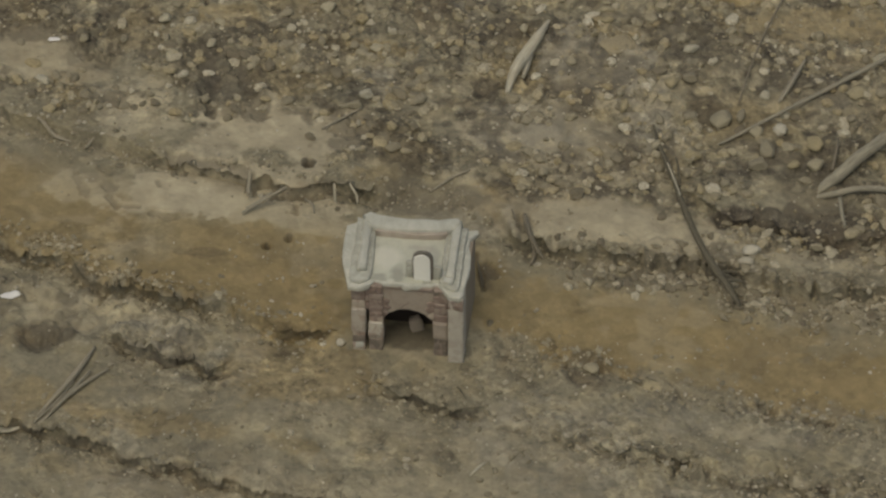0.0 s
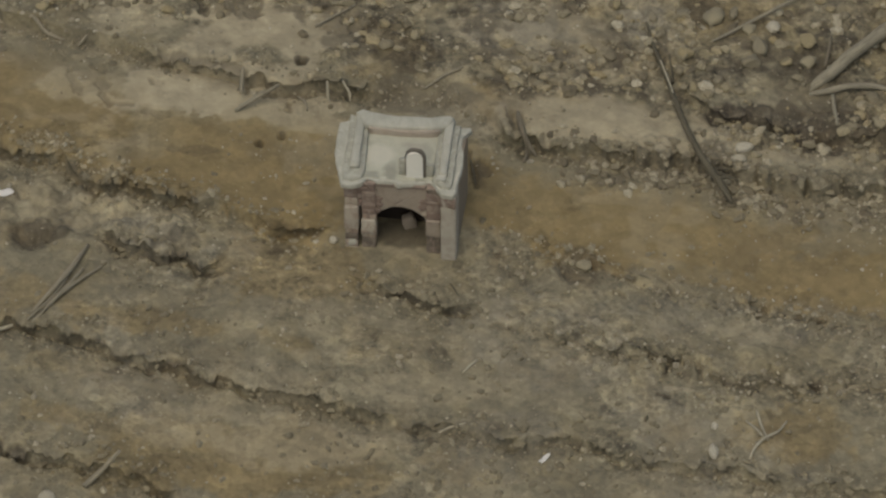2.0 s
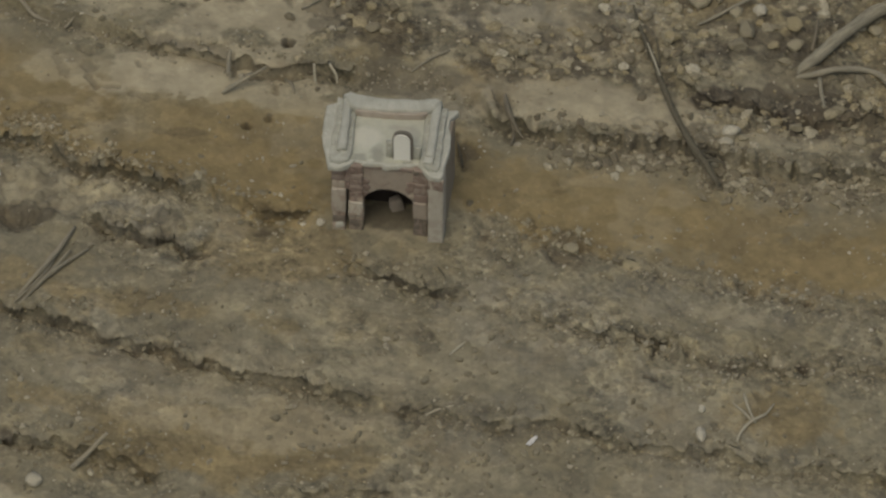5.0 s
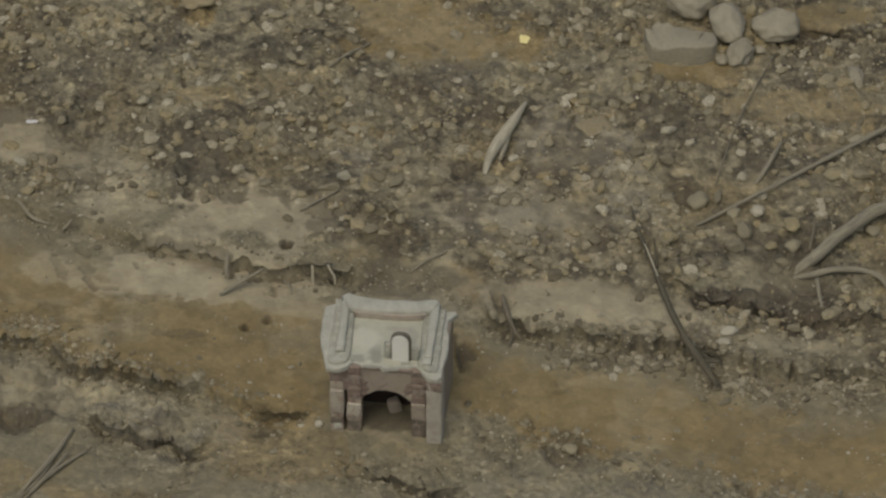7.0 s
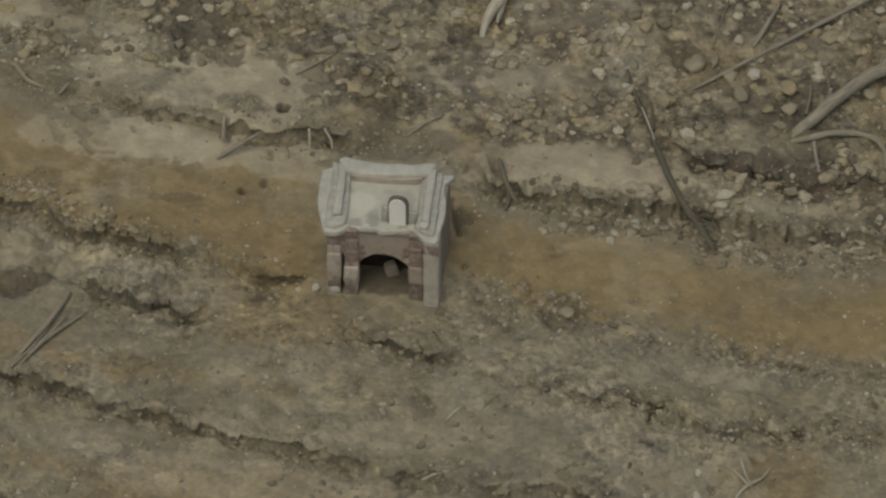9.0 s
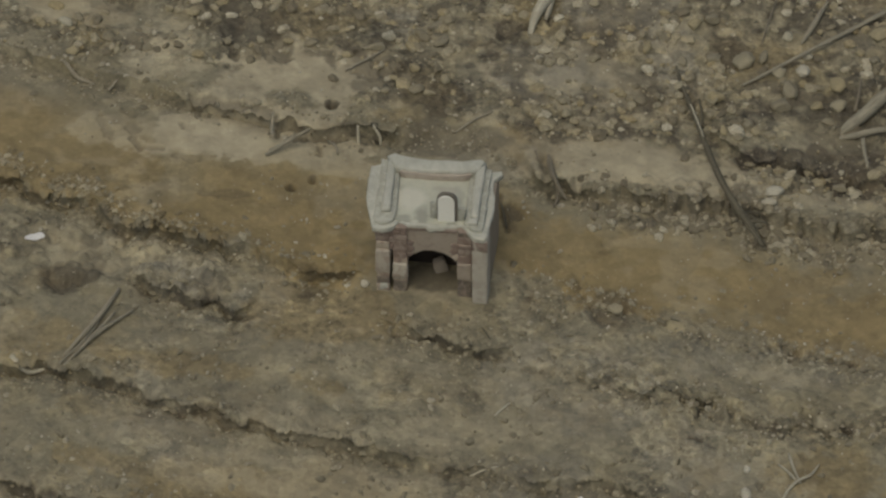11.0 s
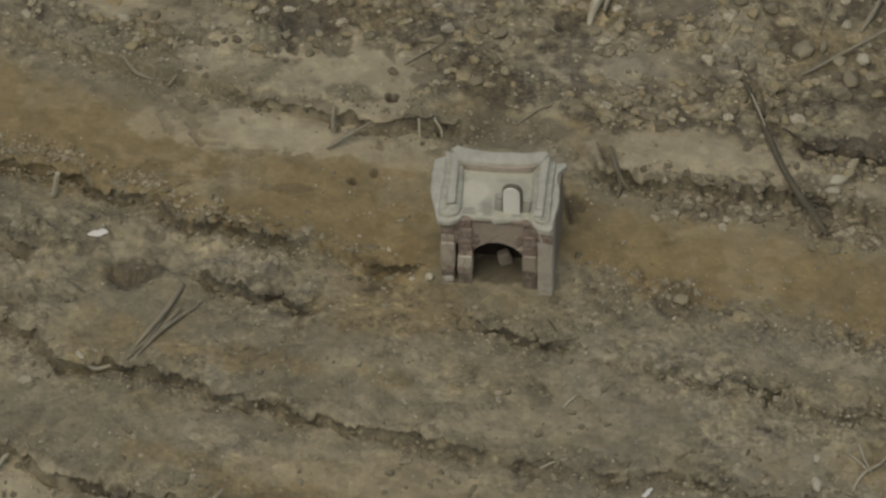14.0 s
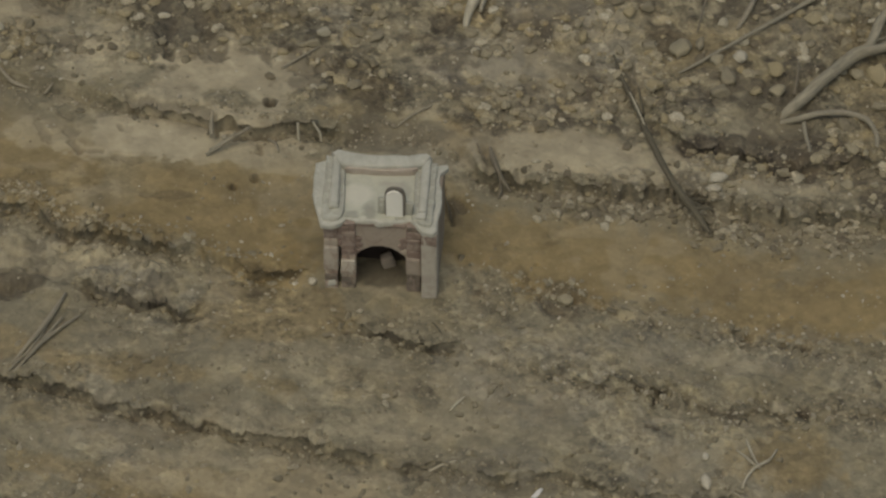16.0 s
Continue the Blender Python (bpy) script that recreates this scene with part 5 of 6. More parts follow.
    # arched niche with a white tablet, and a stump of plaster beside it
    def arch(w, h, y0, y1, x, z, steps=10):
        bm = bmesh.new()
        pts = [(x - w / 2, z), (x + w / 2, z)] + [(x + w / 2 * math.cos(math.pi * i / steps), z + h - w / 2 + w / 2 * math.sin(math.pi * i / steps)) for i in range(steps + 1)]
        f = bm.faces.new([bm.verts.new((px, y0, pz)) for px, pz in pts])
        ext = bmesh.ops.extrude_face_region(bm, geom=[f])
        bmesh.ops.translate(bm, verts=[g for g in ext["geom"] if isinstance(g, bmesh.types.BMVert)], vec=(0, y1 - y0, 0))
        bmesh.ops.recalc_face_normals(bm, faces=list(bm.faces))
        return flat_faced(worn(bm, 0.005, 0.06, int(x * 100)))

    niche = part("niche", arch(0.176, 0.340, 0.115, 0.150, 0.616, 0.815), NICHE, root, "dark weathered arched niche")
    part("tablet", arch(0.146, 0.318, 0.100, 0.13, 0.611, 0.818), WHITE, niche, "plain white arched tablet")
    part("cheek", block(0.452, 0.532, 0.112, 0.16, 0.815, 1.02, 0.024, 4, 0.022, 15), LIME_STAINED, root, "broken grey plaster cheek beside the niche")
    part("cheek", block(0.702, 0.775, 0.122, 0.16, 0.815, 0.985, 0.016, 3, 0.012, 17), LIME_STAINED, root, "broken grey plaster cheek beside the niche")
    return root


build_shrine()


# ---- stones ----
def rock_mesh(seed, rings=2, flat=0.6, faceted=(0.62, 0.92), lumpy=0.40):
    bm = bmesh.new()
    bmesh.ops.create_icosphere(bm, subdivisions=rings, radius=1.0)
    off = Vector((seed * 7.3, seed * 3.1, seed * 1.7))
    cuts = random.Random(seed)
    planes = [(Vector((cuts.gauss(0, 1), cuts.gauss(0, 1), cuts.gauss(0, 1))).normalized(), cuts.uniform(*faceted)) for _ in range(9)]
    for v in bm.verts:
        for n, d in planes:
            k = v.co.dot(n)
            if k > d:
                v.co -= n * (k - d) * 0.9
        v.co *= 1 + lumpy * noise.noise(v.co * 0.9 + off) + 0.18 * noise.noise(v.co * 2.3 + off)
        v.co.z *= flat
    for f in bm.faces:
        f.smooth = True
    me = bpy.data.meshes.new("stone")
    bm.to_mesh(me)
    bm.free()
    return me


def dressed(me, mat):
    me.materials.append(mat)
    return me


STONE_MESHES = [dressed(rock_mesh(i, 3, 0.6 + 0.06 * (i % 4), (0.48, 0.80), 0.3), STONE) for i in range(9)]
ROCK_MESHES = [dressed(rock_mesh(20 + i, 4, 0.55, (0.78, 0.98), 0.22), ROCK) for i in range(5)]


def put_stone(me, x, y, a, b, turn, label, group="loose stones", name="stone", sink=0.18, tall=1.0):
    ob = new(name, me)
    r = (a + b) / 2
    h = r * 0.5 * tall
    ob.matrix_world = pose(x, y, ground_z(x, y) + h * (1 - sink * 2), 0, 0, turn) @ Matrix.Diagonal((a, b, r * 0.9 * tall, 1))
    tagged(ob, label, "stone", group)
    return ob


BOULDERS = [((3.063, 5.928), 0.235, 0.235, -20), ((3.386, 5.575), 0.165, 0.265, 8), ((3.866, 5.536), 0.225, 0.235, 0), ((3.495, 5.18), 0.125, 0.20, -22), ((3.689, 5.245), 0.055, 0.05, 0), ((4.597, 4.834), 0.075, 0.15, 5), ((3.31, 5.115), 0.07, 0.07, 0)]
for i, ((x, y), a, b, turn) in enumerate(BOULDERS):
    put_stone(ROCK_MESHES[i % 5], x, y, a, b, turn, "large rounded grey rock lying in a heap" if a > 0.1 else "small grey stone beside the heap of rocks", "heap of rocks", "rock", 0.12, 1.25)


def slab_rock(x, y, turn):
    """A long low rock with a ribbed, stepped end."""
    bm = plate([(-0.30, -0.06), (-0.25, -0.16), (-0.10, -0.20), (0.18, -0.20), (0.27, -0.15), (0.30, -0.04), (0.27, 0.06), (0.05, 0.15), (-0.06, 0.15), (-0.10, 0.22), (-0.17, 0.20), (-0.20, 0.24), (-0.26, 0.16), (-0.24, 0.10), (-0.31, 0.08)], -0.06, 0.22, 0.11, 0.018, 71)
    bmesh.ops.triangulate(bm, faces=[f for f in bm.faces if len(f.verts) > 4])
    bmesh.ops.subdivide_edges(bm, edges=[e for e in bm.edges if e.calc_length() > 0.07], cuts=2)
    for v in bm.verts:
        v.co.z *= 1 - 0.9 * max(0.0, v.co.y + 0.02) if v.co.z > 0 else 1
        v.co += Vector((0, 0, 1)) * 0.05 * noise.noise(v.co * 6) + Vector((0, 1, 0)) * 0.02 * noise.noise(v.co * 5 + Vector((9, 0, 0)))
    for f in bm.faces:
        f.smooth = True
    ob = part("rock", bm, ROCK, None)
    ob.data.transform(Matrix.Scale(4.0, 4))
    ob.matrix_world = pose(x, y, ground_z(x, y), 0, 0, turn) @ Matrix.Diagonal((0.29, 0.26, 0.25, 1))
    return tagged(ob, "long low grey rock with ribbed end in a heap", "stone", "heap of rocks")


slab_rock(*(2.919, 5.279), -2)
ORANGE = stone_material("ochre_rock", [(0.0, (0.32, 0.275, 0.17)), (1.0, (0.34, 0.29, 0.18))])
slab = put_stone(dressed(rock_mesh(41, 4, 0.35), ORANGE), *(-1.855, 6.089), 0.24, 0.16, 0, "flat ochre rock bedded in gravel", "heap of rocks", "rock", 0.3)
put_stone(dressed(rock_mesh(43, 4, 0.3), ORANGE), *(1.995, 4.142), 0.18, 0.17, 15, "flat tan rock bedded in gravel", "loose stones", "rock", 0.45, 0.6)
# stones that stand out, in three lots: place, half length, half width, turn
LOT_A = [((-0.142, 2.688), 0.085, 0.06, 5), ((-0.016, 2.64), 0.06, 0.05, 0), ((0.133, 2.854), 0.06, 0.065, 40), ((-0.499, 3.337), 0.08, 0.05, 15), ((-0.432, 2.641), 0.05, 0.04, 0), ((-0.248, 2.817), 0.05, 0.04, 30), ((-0.58, 2.701), 0.04, 0.04, 0), ((-1.453, 3.982), 0.06, 0.055, 40),
         ((-0.421, 4.096), 0.055, 0.05, 0), ((-1.006, 4.179), 0.04, 0.04, 0), ((-1.765, 5.152), 0.07, 0.06, 0), ((-1.858, 5.119), 0.05, 0.06, 0), ((-1.732, 5.344), 0.05, 0.05, 20), ((-2.486, 6.01), 0.05, 0.05, 0), ((-3.333, 5.923), 0.05, 0.05, 0), ((0.086, 5.375), 0.06, 0.06, 0)]
LOT_B = [((1.764, 5.0), 0.07, 0.05, 15), ((1.622, 5.05), 0.06, 0.04, 0), ((2.498, 3.529), 0.075, 0.075, 0), ((2.683, 3.631), 0.075, 0.08, 10), ((1.934, 4.467), 0.07, 0.06, 0), ((2.374, 3.052), 0.055, 0.07, 0), ((2.412, 2.774), 0.055, 0.035, 0), ((2.628, 2.498), 0.08, 0.10, 0), ((1.611, -0.184), 0.075, 0.09, 20),
         ((2.36, 4.706), 0.05, 0.07, 0), ((4.194, 5.128), 0.04, 0.045, 0), ((4.327, 5.209), 0.035, 0.05, 0), ((4.097, 5.234), 0.05, 0.03, 0), ((3.117, 4.291), 0.06, 0.06, 0), ((1.632, 5.061), 0.06, 0.05, 20), ((1.768, 4.993), 0.06, 0.05, -10)]
LOT_D = [((4.254, 3.374), 0.115, 0.08, 8), ((4.504, 3.349), 0.085, 0.085, 0), ((3.259, 2.841), 0.075, 0.08, 0), ((2.664, 3.066), 0.075, 0.10, 0), ((2.944, 3.031), 0.11, 0.14, 0), ((3.35, 2.592), 0.10, 0.12, 0), ((3.81, 2.67), 0.10, 0.11, 30),
         ((4.778, 2.612), 0.11, 0.16, 0), ((4.558, 2.612), 0.075, 0.09, 0), ((5.007, 2.58), 0.13, 0.26, 0), ((2.651, 2.473), 0.08, 0.09, 0), ((3.776, 2.366), 0.09, 0.08, 0), ((3.252, 2.404), 0.10, 0.10, 20), ((4.176, 3.047), 0.05, 0.06, 0), ((2.698, 2.03), 0.05, 0.07, 0)]
LOT_D += [((3.594, 2.388), 0.08, 0.06, 0), ((4.383, 1.475), 0.065, 0.06, 0), ((2.996, 2.062), 0.05, 0.06, 0), ((3.853, 1.304), 0.08, 0.07, 0), ((4.726, 2.146), 0.09, 0.07, 0), ((3.716, 2.071), 0.025, 0.025, 0), ((3.278, 0.91), 0.05, 0.07, 0)]
LOT_E = [((-1.413, 4.953), 0.035, 0.055, 15), ((-1.304, 5.035), 0.04, 0.055, 0), ((-1.826, 5.354), 0.05, 0.04, 0), ((-2.591, 5.12), 0.04, 0.05, 0), ((-1.133, 3.409), 0.075, 0.07, 0), ((-0.784, 3.255), 0.07, 0.04, 0), ((0.136, 2.842), 0.05, 0.07, 20),
         ((-0.574, 4.314), 0.06, 0.055, 0), ((-0.438, 4.109), 0.06, 0.055, 0), ((-2.715, 4.236), 0.045, 0.06, 0), ((0.029, 4.803), 0.04, 0.08, 10), ((-0.767, 4.74), 0.085, 0.08, 0), ((-0.138, 4.41), 0.05, 0.05, 0), ((0.458, 4.132), 0.06, 0.06, 0), ((-2.689, 5.111), 0.04, 0.05, 0), ((-2.321, 4.555), 0.08, 0.07, 0)]
LOT_C = [((-4.105, -1.083), 0.055, 0.03, 10), ((3.122, 1.304), 0.08, 0.045, 0), ((3.087, 1.148), 0.07, 0.035, 0), ((3.723, 1.348), 0.07, 0.055, 0),
         ((2.929, 2.137), 0.05, 0.06, 0), ((2.865, 2.017), 0.04, 0.04, 0), ((0.59, -0.172), 0.025, 0.02, 0), ((1.937, 1.233), 0.03, 0.03, 0), ((4.056, 3.183), 0.05, 0.05, 0), ((4.532, 3.887), 0.10, 0.07, 0), ((0.457, 4.069), 0.05, 0.04, 0), ((-0.645, -0.839), 0.03, 0.03, 0)]


LOT_G = [((-2.48, 5.13), 0.022, 0.041, -10), ((-2.69, 4.98), 0.031, 0.031, 5), ((-2.42, 5.03), 0.022, 0.026, -12), ((-3.11, 4.68), 0.036, 0.041, 14), ((-2.00, 4.80), 0.027, 0.041, -20), ((-1.69, 4.22), 0.045, 0.041, -5), ((-1.76, 3.82), 0.022, 0.026, -20), ((-1.16, 5.39), 0.027, 0.031, 0), ((-0.80, 5.21), 0.062, 0.051, 0), ((-0.83, 5.41), 0.036, 0.041, -20), ((-0.63, 5.22), 0.022, 0.031, 5), ((-0.55, 5.38), 0.022, 0.021, 10), ((-1.20, 4.21), 0.031, 0.031, -13), ((-0.60, 3.33), 0.062, 0.036, -13)]
LOT_G += [((-2.94, 4.90), 0.027, 0.046, -20), ((-2.81, 5.14), 0.022, 0.026, 10), ((-1.82, 3.35), 0.040, 0.041, 10), ((-1.34, 3.41), 0.062, 0.041, -10), ((-3.35, 4.91), 0.027, 0.026, 15), ((0.19, 5.28), 0.036, 0.046, -4), ((0.59, 5.35), 0.027, 0.046, 10), ((-0.14, 4.68), 0.036, 0.036, 15), ((-0.33, 4.61), 0.022, 0.026, 18), ((-0.05, 4.35), 0.054, 0.041, 0), ((1.95, 4.75), 0.036, 0.031, -20), ((2.20, 4.25), 0.040, 0.051, -10), ((1.69, 4.36), 0.036, 0.041, -10), ((1.35, 3.16), 0.036, 0.041, -5)]
LOT_G += [((0.41, 4.77), 0.031, 0.031, -15), ((1.12, 4.40), 0.045, 0.062, 15), ((2.05, 5.63), 0.054, 0.041, -5), ((3.87, 4.97), 0.054, 0.046, 10), ((4.34, 4.83), 0.027, 0.021, -8), ((4.55, 4.64), 0.027, 0.021, -8), ((4.80, 5.76), 0.027, 0.026, 0), ((4.21, 4.18), 0.036, 0.026, -13), ((3.69, 4.10), 0.040, 0.031, 10), ((3.19, 3.98), 0.022, 0.026, -10), ((3.69, 3.41), 0.036, 0.036, 0), ((3.53, 3.80), 0.036, 0.041, -10), ((3.80, 3.48), 0.054, 0.031, 10)]
LOT_H = [((-0.27, 4.17), 0.058, 0.051, -14), ((1.85, 4.53), 0.062, 0.056, 9), ((1.54, 3.32), 0.040, 0.062, 18), ((2.41, 4.47), 0.045, 0.041, 10), ((2.19, 4.29), 0.054, 0.062, 4), ((-0.38, 4.26), 0.036, 0.041, -5), ((-0.90, 4.28), 0.062, 0.041, 0), ((1.71, 3.48), 0.036, 0.036, 10), ((4.02, 3.44), 0.040, 0.051, 15)]
for lot in (LOT_A, LOT_B, LOT_C, LOT_D, LOT_E, LOT_G):
    for i, ((x, y), a, b, turn) in enumerate(lot):
        big = a > 0.07
        put_stone(STONE_MESHES[i % 9], x, y, a, b, turn, "rounded tan stone embedded in clay" if big else "small rounded tan pebble on clay")
OCHRE_MESHES = [dressed(rock_mesh(80 + i, 3, 0.55), OCHRE_STONE) for i in range(4)]
for i, ((x, y), a, b, turn) in enumerate(LOT_H):
    put_stone(OCHRE_MESHES[i % 4], x, y, a, b, turn, "rounded ochre stone bedded in gravel")
PALE_STONE = stone_material("pale_stone", [(0.0, (0.43, 0.40, 0.30)), (1.0, (0.55, 0.52, 0.41))])
PALE_MESHES = [dressed(rock_mesh(60 + i, 3, 0.6, (0.78, 0.98), 0.25), PALE_STONE) for i in range(3)]
LOT_F = [((4.664, 0.568), 0.05, 0.09, 10), ((3.115, 1.231), 0.085, 0.06, 10), ((3.066, 1.102), 0.075, 0.045, -8), ((2.619, -2.504), 0.042, 0.09, 4), ((2.652, -2.189), 0.03, 0.045, 0), ((-4.139, -1.037), 0.075, 0.05, 10), ((-3.009, -2.868), 0.07, 0.08, 0), ((-0.611, 0.124), 0.04, 0.045, 0), ((3.496, 2.879), 0.07, 0.075, 0), ((0.06, 5.316), 0.045, 0.06, 0), ((-1.113, 5.984), 0.045, 0.05, 0)]
for i, ((x, y), a, b, turn) in enumerate(LOT_F):
    put_stone(PALE_MESHES[i % 3], x, y, a, b, turn, "pale rounded stone lying on the clay", "pale stones", "stone", 0.05, 1.1)
shrine_stone = part("stone", block(-0.062, 0.062, -0.045, 0.045, 0.0, 0.165, 0.016, 2, 0.016, 61, 0.12), PLASTER, None)
shrine_stone.matrix_world = pose(*(0.079, 0.323), ground_z(*(0.079, 0.323)) - 0.02, 4, -13, 16)
tagged(shrine_stone, "angular grey block of plaster inside the shrine opening", "stone")

# stony ground above the bank
rnd = random.Random(11)
count = 0
while count < 150:
    x, y = rnd.uniform(-4.6, 5.2), rnd.uniform(0.6, 6.6)
    if y < float(ledge_line(0, x)) + 0.05 or vn(x, y, 0.8, 30) < 0.32 or float(blobs(x, y, SMOOTH)) > 0.4:
        continue
    a = 0.032 + 0.04 * rnd.random() ** 2
    put_stone(STONE_MESHES[rnd.randrange(9)], x, y, a * rnd.uniform(1.0, 1.5), a, rnd.uniform(0, 180), "small weathered stone lying on stony clay", "stony slope")
    count += 1


def scatter(name, count, inside, size, mat, seed, label, flat=0.65, sink=0.25, rings=1, rugged=0.28, smooth=False):
    """Very many small pebbles in one mesh, each shaped a little differently."""
    rs = np.random.RandomState(seed)
    bm = bmesh.new()
    bmesh.ops.create_icosphere(bm, subdivisions=rings, radius=1.0)
    bm.verts.ensure_lookup_table()
    base = np.array([v.co[:] for v in bm.verts])
    tri = np.array([[v.index for v in f.verts] for f in bm.faces])
    bm.free()
    px, py = np.zeros(0), np.zeros(0)
    while len(px) < count:
        x, y = rs.uniform(-5.2, 5.6, count), rs.uniform(-4.0, 6.8, count)
        keep = rs.rand(count) < inside(x, y)
        px, py = np.concatenate([px, x[keep]]), np.concatenate([py, y[keep]])
    px, py = px[:count], py[:count]
    r = size[0] + (size[1] - size[0]) * rs.rand(count) ** 2.4
    shape = base[None] * (1 + rugged * rs.uniform(-1, 1, (count, len(base), 1)))
    sc = r[:, None] * np.stack([rs.uniform(0.9, 1.5, count), rs.uniform(0.75, 1.1, count), rs.uniform(0.6, 1.2, count) * flat], 1)
    shape = shape * sc[:, None]
    a = rs.uniform(0, 2 * np.pi, count)
    c, s = np.cos(a)[:, None], np.sin(a)[:, None]
    x, y, z = shape[..., 0] * c - shape[..., 1] * s, shape[..., 0] * s + shape[..., 1] * c, shape[..., 2]
    gz = ground_height(px, py)
    verts = np.stack([x + px[:, None], y + py[:, None], z + (gz + sc[:, 2] * (1 - 2 * sink))[:, None]], -1).reshape(-1, 3)
    faces = (tri[None] + (np.arange(count) * len(base))[:, None, None]).reshape(-1, 3)
    ob = link_mesh(name, verts, faces, mat, smooth)
    return tagged(ob, label, "gravel", kind="stuff")


def off_shrine(x, y):
    return 1 - (np.abs(x - SHRINE[0] - 0.53) < 0.62) * (np.abs(y - SHRINE[1] - 0.35) < 0.62)


def above_bank(x, y):
    return ease(y - ledge_line(0, x), 0.1, 0.6) * (0.10 + 0.9 * ease(vn(x, y, 0.7, 30) + 0.7 * (vn(x, y, 0.2, 31) - 0.5), 0.35, 0.75)) * off_shrine(x, y) * (1 - 0.94 * blobs(x, y, SMOOTH)) * (1 - 0.6 * blobs(x, y, HUMUS_SHADE_SPOTS[:2]))


def along_edges(x, y):
    best = np.zeros_like(x)
    for k in range(len(LEDGES)):
        s = y - ledge_line(k, x)
        ends, _ = ledge_shape(k, x)
        best = np.maximum(best, ends * np.exp(-np.abs(s + 0.06) / 0.10))
    return best * off_shrine(x, y) * (1 - 0.9 * blobs(x, y, SMOOTH))


def rubble_edges(x, y):
    best = np.zeros_like(x)
    for k in (0, 2, 3, 4, 8, 9):
        s = y - ledge_line(k, x)
        ends, _ = ledge_shape(k, x)
        best = np.maximum(best, ends * np.exp(-np.abs(s + 0.03) / 0.13))
    return best * off_shrine(x, y) * (0.2 + 0.8 * ease(vn(x, y, 0.3, 34), 0.35, 0.7))


def anywhere(x, y):
    return (0.15 + 0.85 * ease(vn(x, y, 0.6, 33), 0.45, 0.8)) * off_shrine(x, y)


def track_rim(x, y):
    s = y - ledge_line(2, x)
    return np.exp(-((s - 0.10) / 0.13) ** 2) * (1 - ease(x, -2.6, -1.9)) * (0.25 + 0.75 * ease(vn(x, y, 0.25, 35), 0.3, 0.6))


def on_terraces(x, y):
    edge = np.where(x < 0, ledge_line(2, x), ledge_line(9, x))
    s = y - ledge_line(4, x)
    ends, _ = ledge_shape(4, x)
    heaps = ease(vn(x, y, 0.45, 37) + 0.5 * (vn(x, y, 0.14, 38) - 0.5), 0.55, 0.8)
    return np.maximum(ease(edge - y, 0.05, 0.2) * (0.06 + 0.7 * heaps), ends * (s < 0) * np.exp(-((s + 0.3) / 0.3) ** 2)) * off_shrine(x, y)


def under_bank(x, y):
    s = y - ledge_line(0, x)
    return ease(x, 1.1, 1.5) * np.exp(-((s + 0.22) / 0.22) ** 2) * (0.2 + 0.8 * ease(vn(x, y, 0.3, 36), 0.3, 0.65))


scatter("gravel", 2600, above_bank, (0.016, 0.062), GRAVEL, 1, "loose gravel and pebbles strewn over the slope", 0.7, 0.35, 2, 0.2)
scatter("fine_gravel", 4500, above_bank, (0.006, 0.02), GRAVEL, 5, "fine gravel strewn over the slope")
scatter("pebbles", 4200, along_edges, (0.004, 0.017), GRAVEL, 2, "small pebbles along the terrace edges")
scatter("clods", 3000, along_edges, (0.008, 0.042), CLODS, 3, "crumbled clay clods below the terrace edges", 0.6, 0.45, 1, 0.4)
scatter("chips", 900, rubble_edges, (0.007, 0.027), CHIPS, 6, "pale stone chips along the edges of the track", 0.7, 0.2)
scatter("grit", 2600, anywhere, (0.006, 0.019), CHIPS, 4, "scattered pale grit on dry clay")
scatter("track_gravel", 900, track_rim, (0.008, 0.030), OCHRE_GRAVEL, 7, "ochre gravel along the upper rim of the eroded edge", 0.7, 0.25, 1, 0.25)
scatter("crumbs", 2000, on_terraces, (0.007, 0.036), CRUMBS, 9, "small crumbled clods lying on the terraces", 0.8, 0.35, 1, 0.4)
scatter("bank_rubble", 1500, under_bank, (0.010, 0.048), RUBBLE, 8, "broken stones and clods at the foot of the bank", 0.75, 0.3, 1, 0.35)


# ---- driftwood, sticks and roots ----
def stick(name, label, mat, points, radii, lift=None, group="", category="stick", seed=0, sides=9):
    lift = lift or [0.0] * len(points)
    return tagged(part(name, tube(lay(points, lift, radii), radii, sides, seed), mat, None), label, category, group)


def branch(parent, name, mat, points, radii, lift=None, seed=0, label=""):
    return part(name, tube(lay(points, lift or [0.0] * len(points), radii), radii, 9, seed), mat, parent, label)


# the large forked branch
fallen = new("fallen_branch")
tagged(fallen, "large weathered grey forked branch lying on stony clay", "branch")
branch(fallen, "trunk", WOOD_GREY, [(3.77, 2.047), (3.852, 2.073), (3.961, 2.168), (4.109, 2.326), (4.299, 2.513), (4.505, 2.745), (4.651, 2.781), (4.809, 2.84), (4.952, 2.917), (5.105, 2.984), (5.509, 3.259)], [0.03, 0.05, 0.056, 0.06, 0.06, 0.064, 0.058, 0.05, 0.046, 0.044, 0.03], [-0.08, -0.02, 0.03, 0.06, 0.08, 0.10, 0.11, 0.12, 0.12, 0.12, 0.1], 1)
branch(fallen, "limb", WOOD_GREY, [(4.555, 2.758), (4.682, 2.852), (4.765, 2.999), (4.833, 3.163), (4.953, 3.313), (5.083, 3.482), (5.321, 3.834)], [0.03, 0.048, 0.05, 0.045, 0.044, 0.04, 0.03], [0.09, 0.11, 0.12, 0.13, 0.13, 0.12, 0.1], 2)
branch(fallen, "splinter", WOOD_GREY, [(4.735, 2.923), (4.909, 2.995), (5.116, 3.132)], [0.01, 0.015, 0.014], [0.13, 0.13, 0.13], 43)
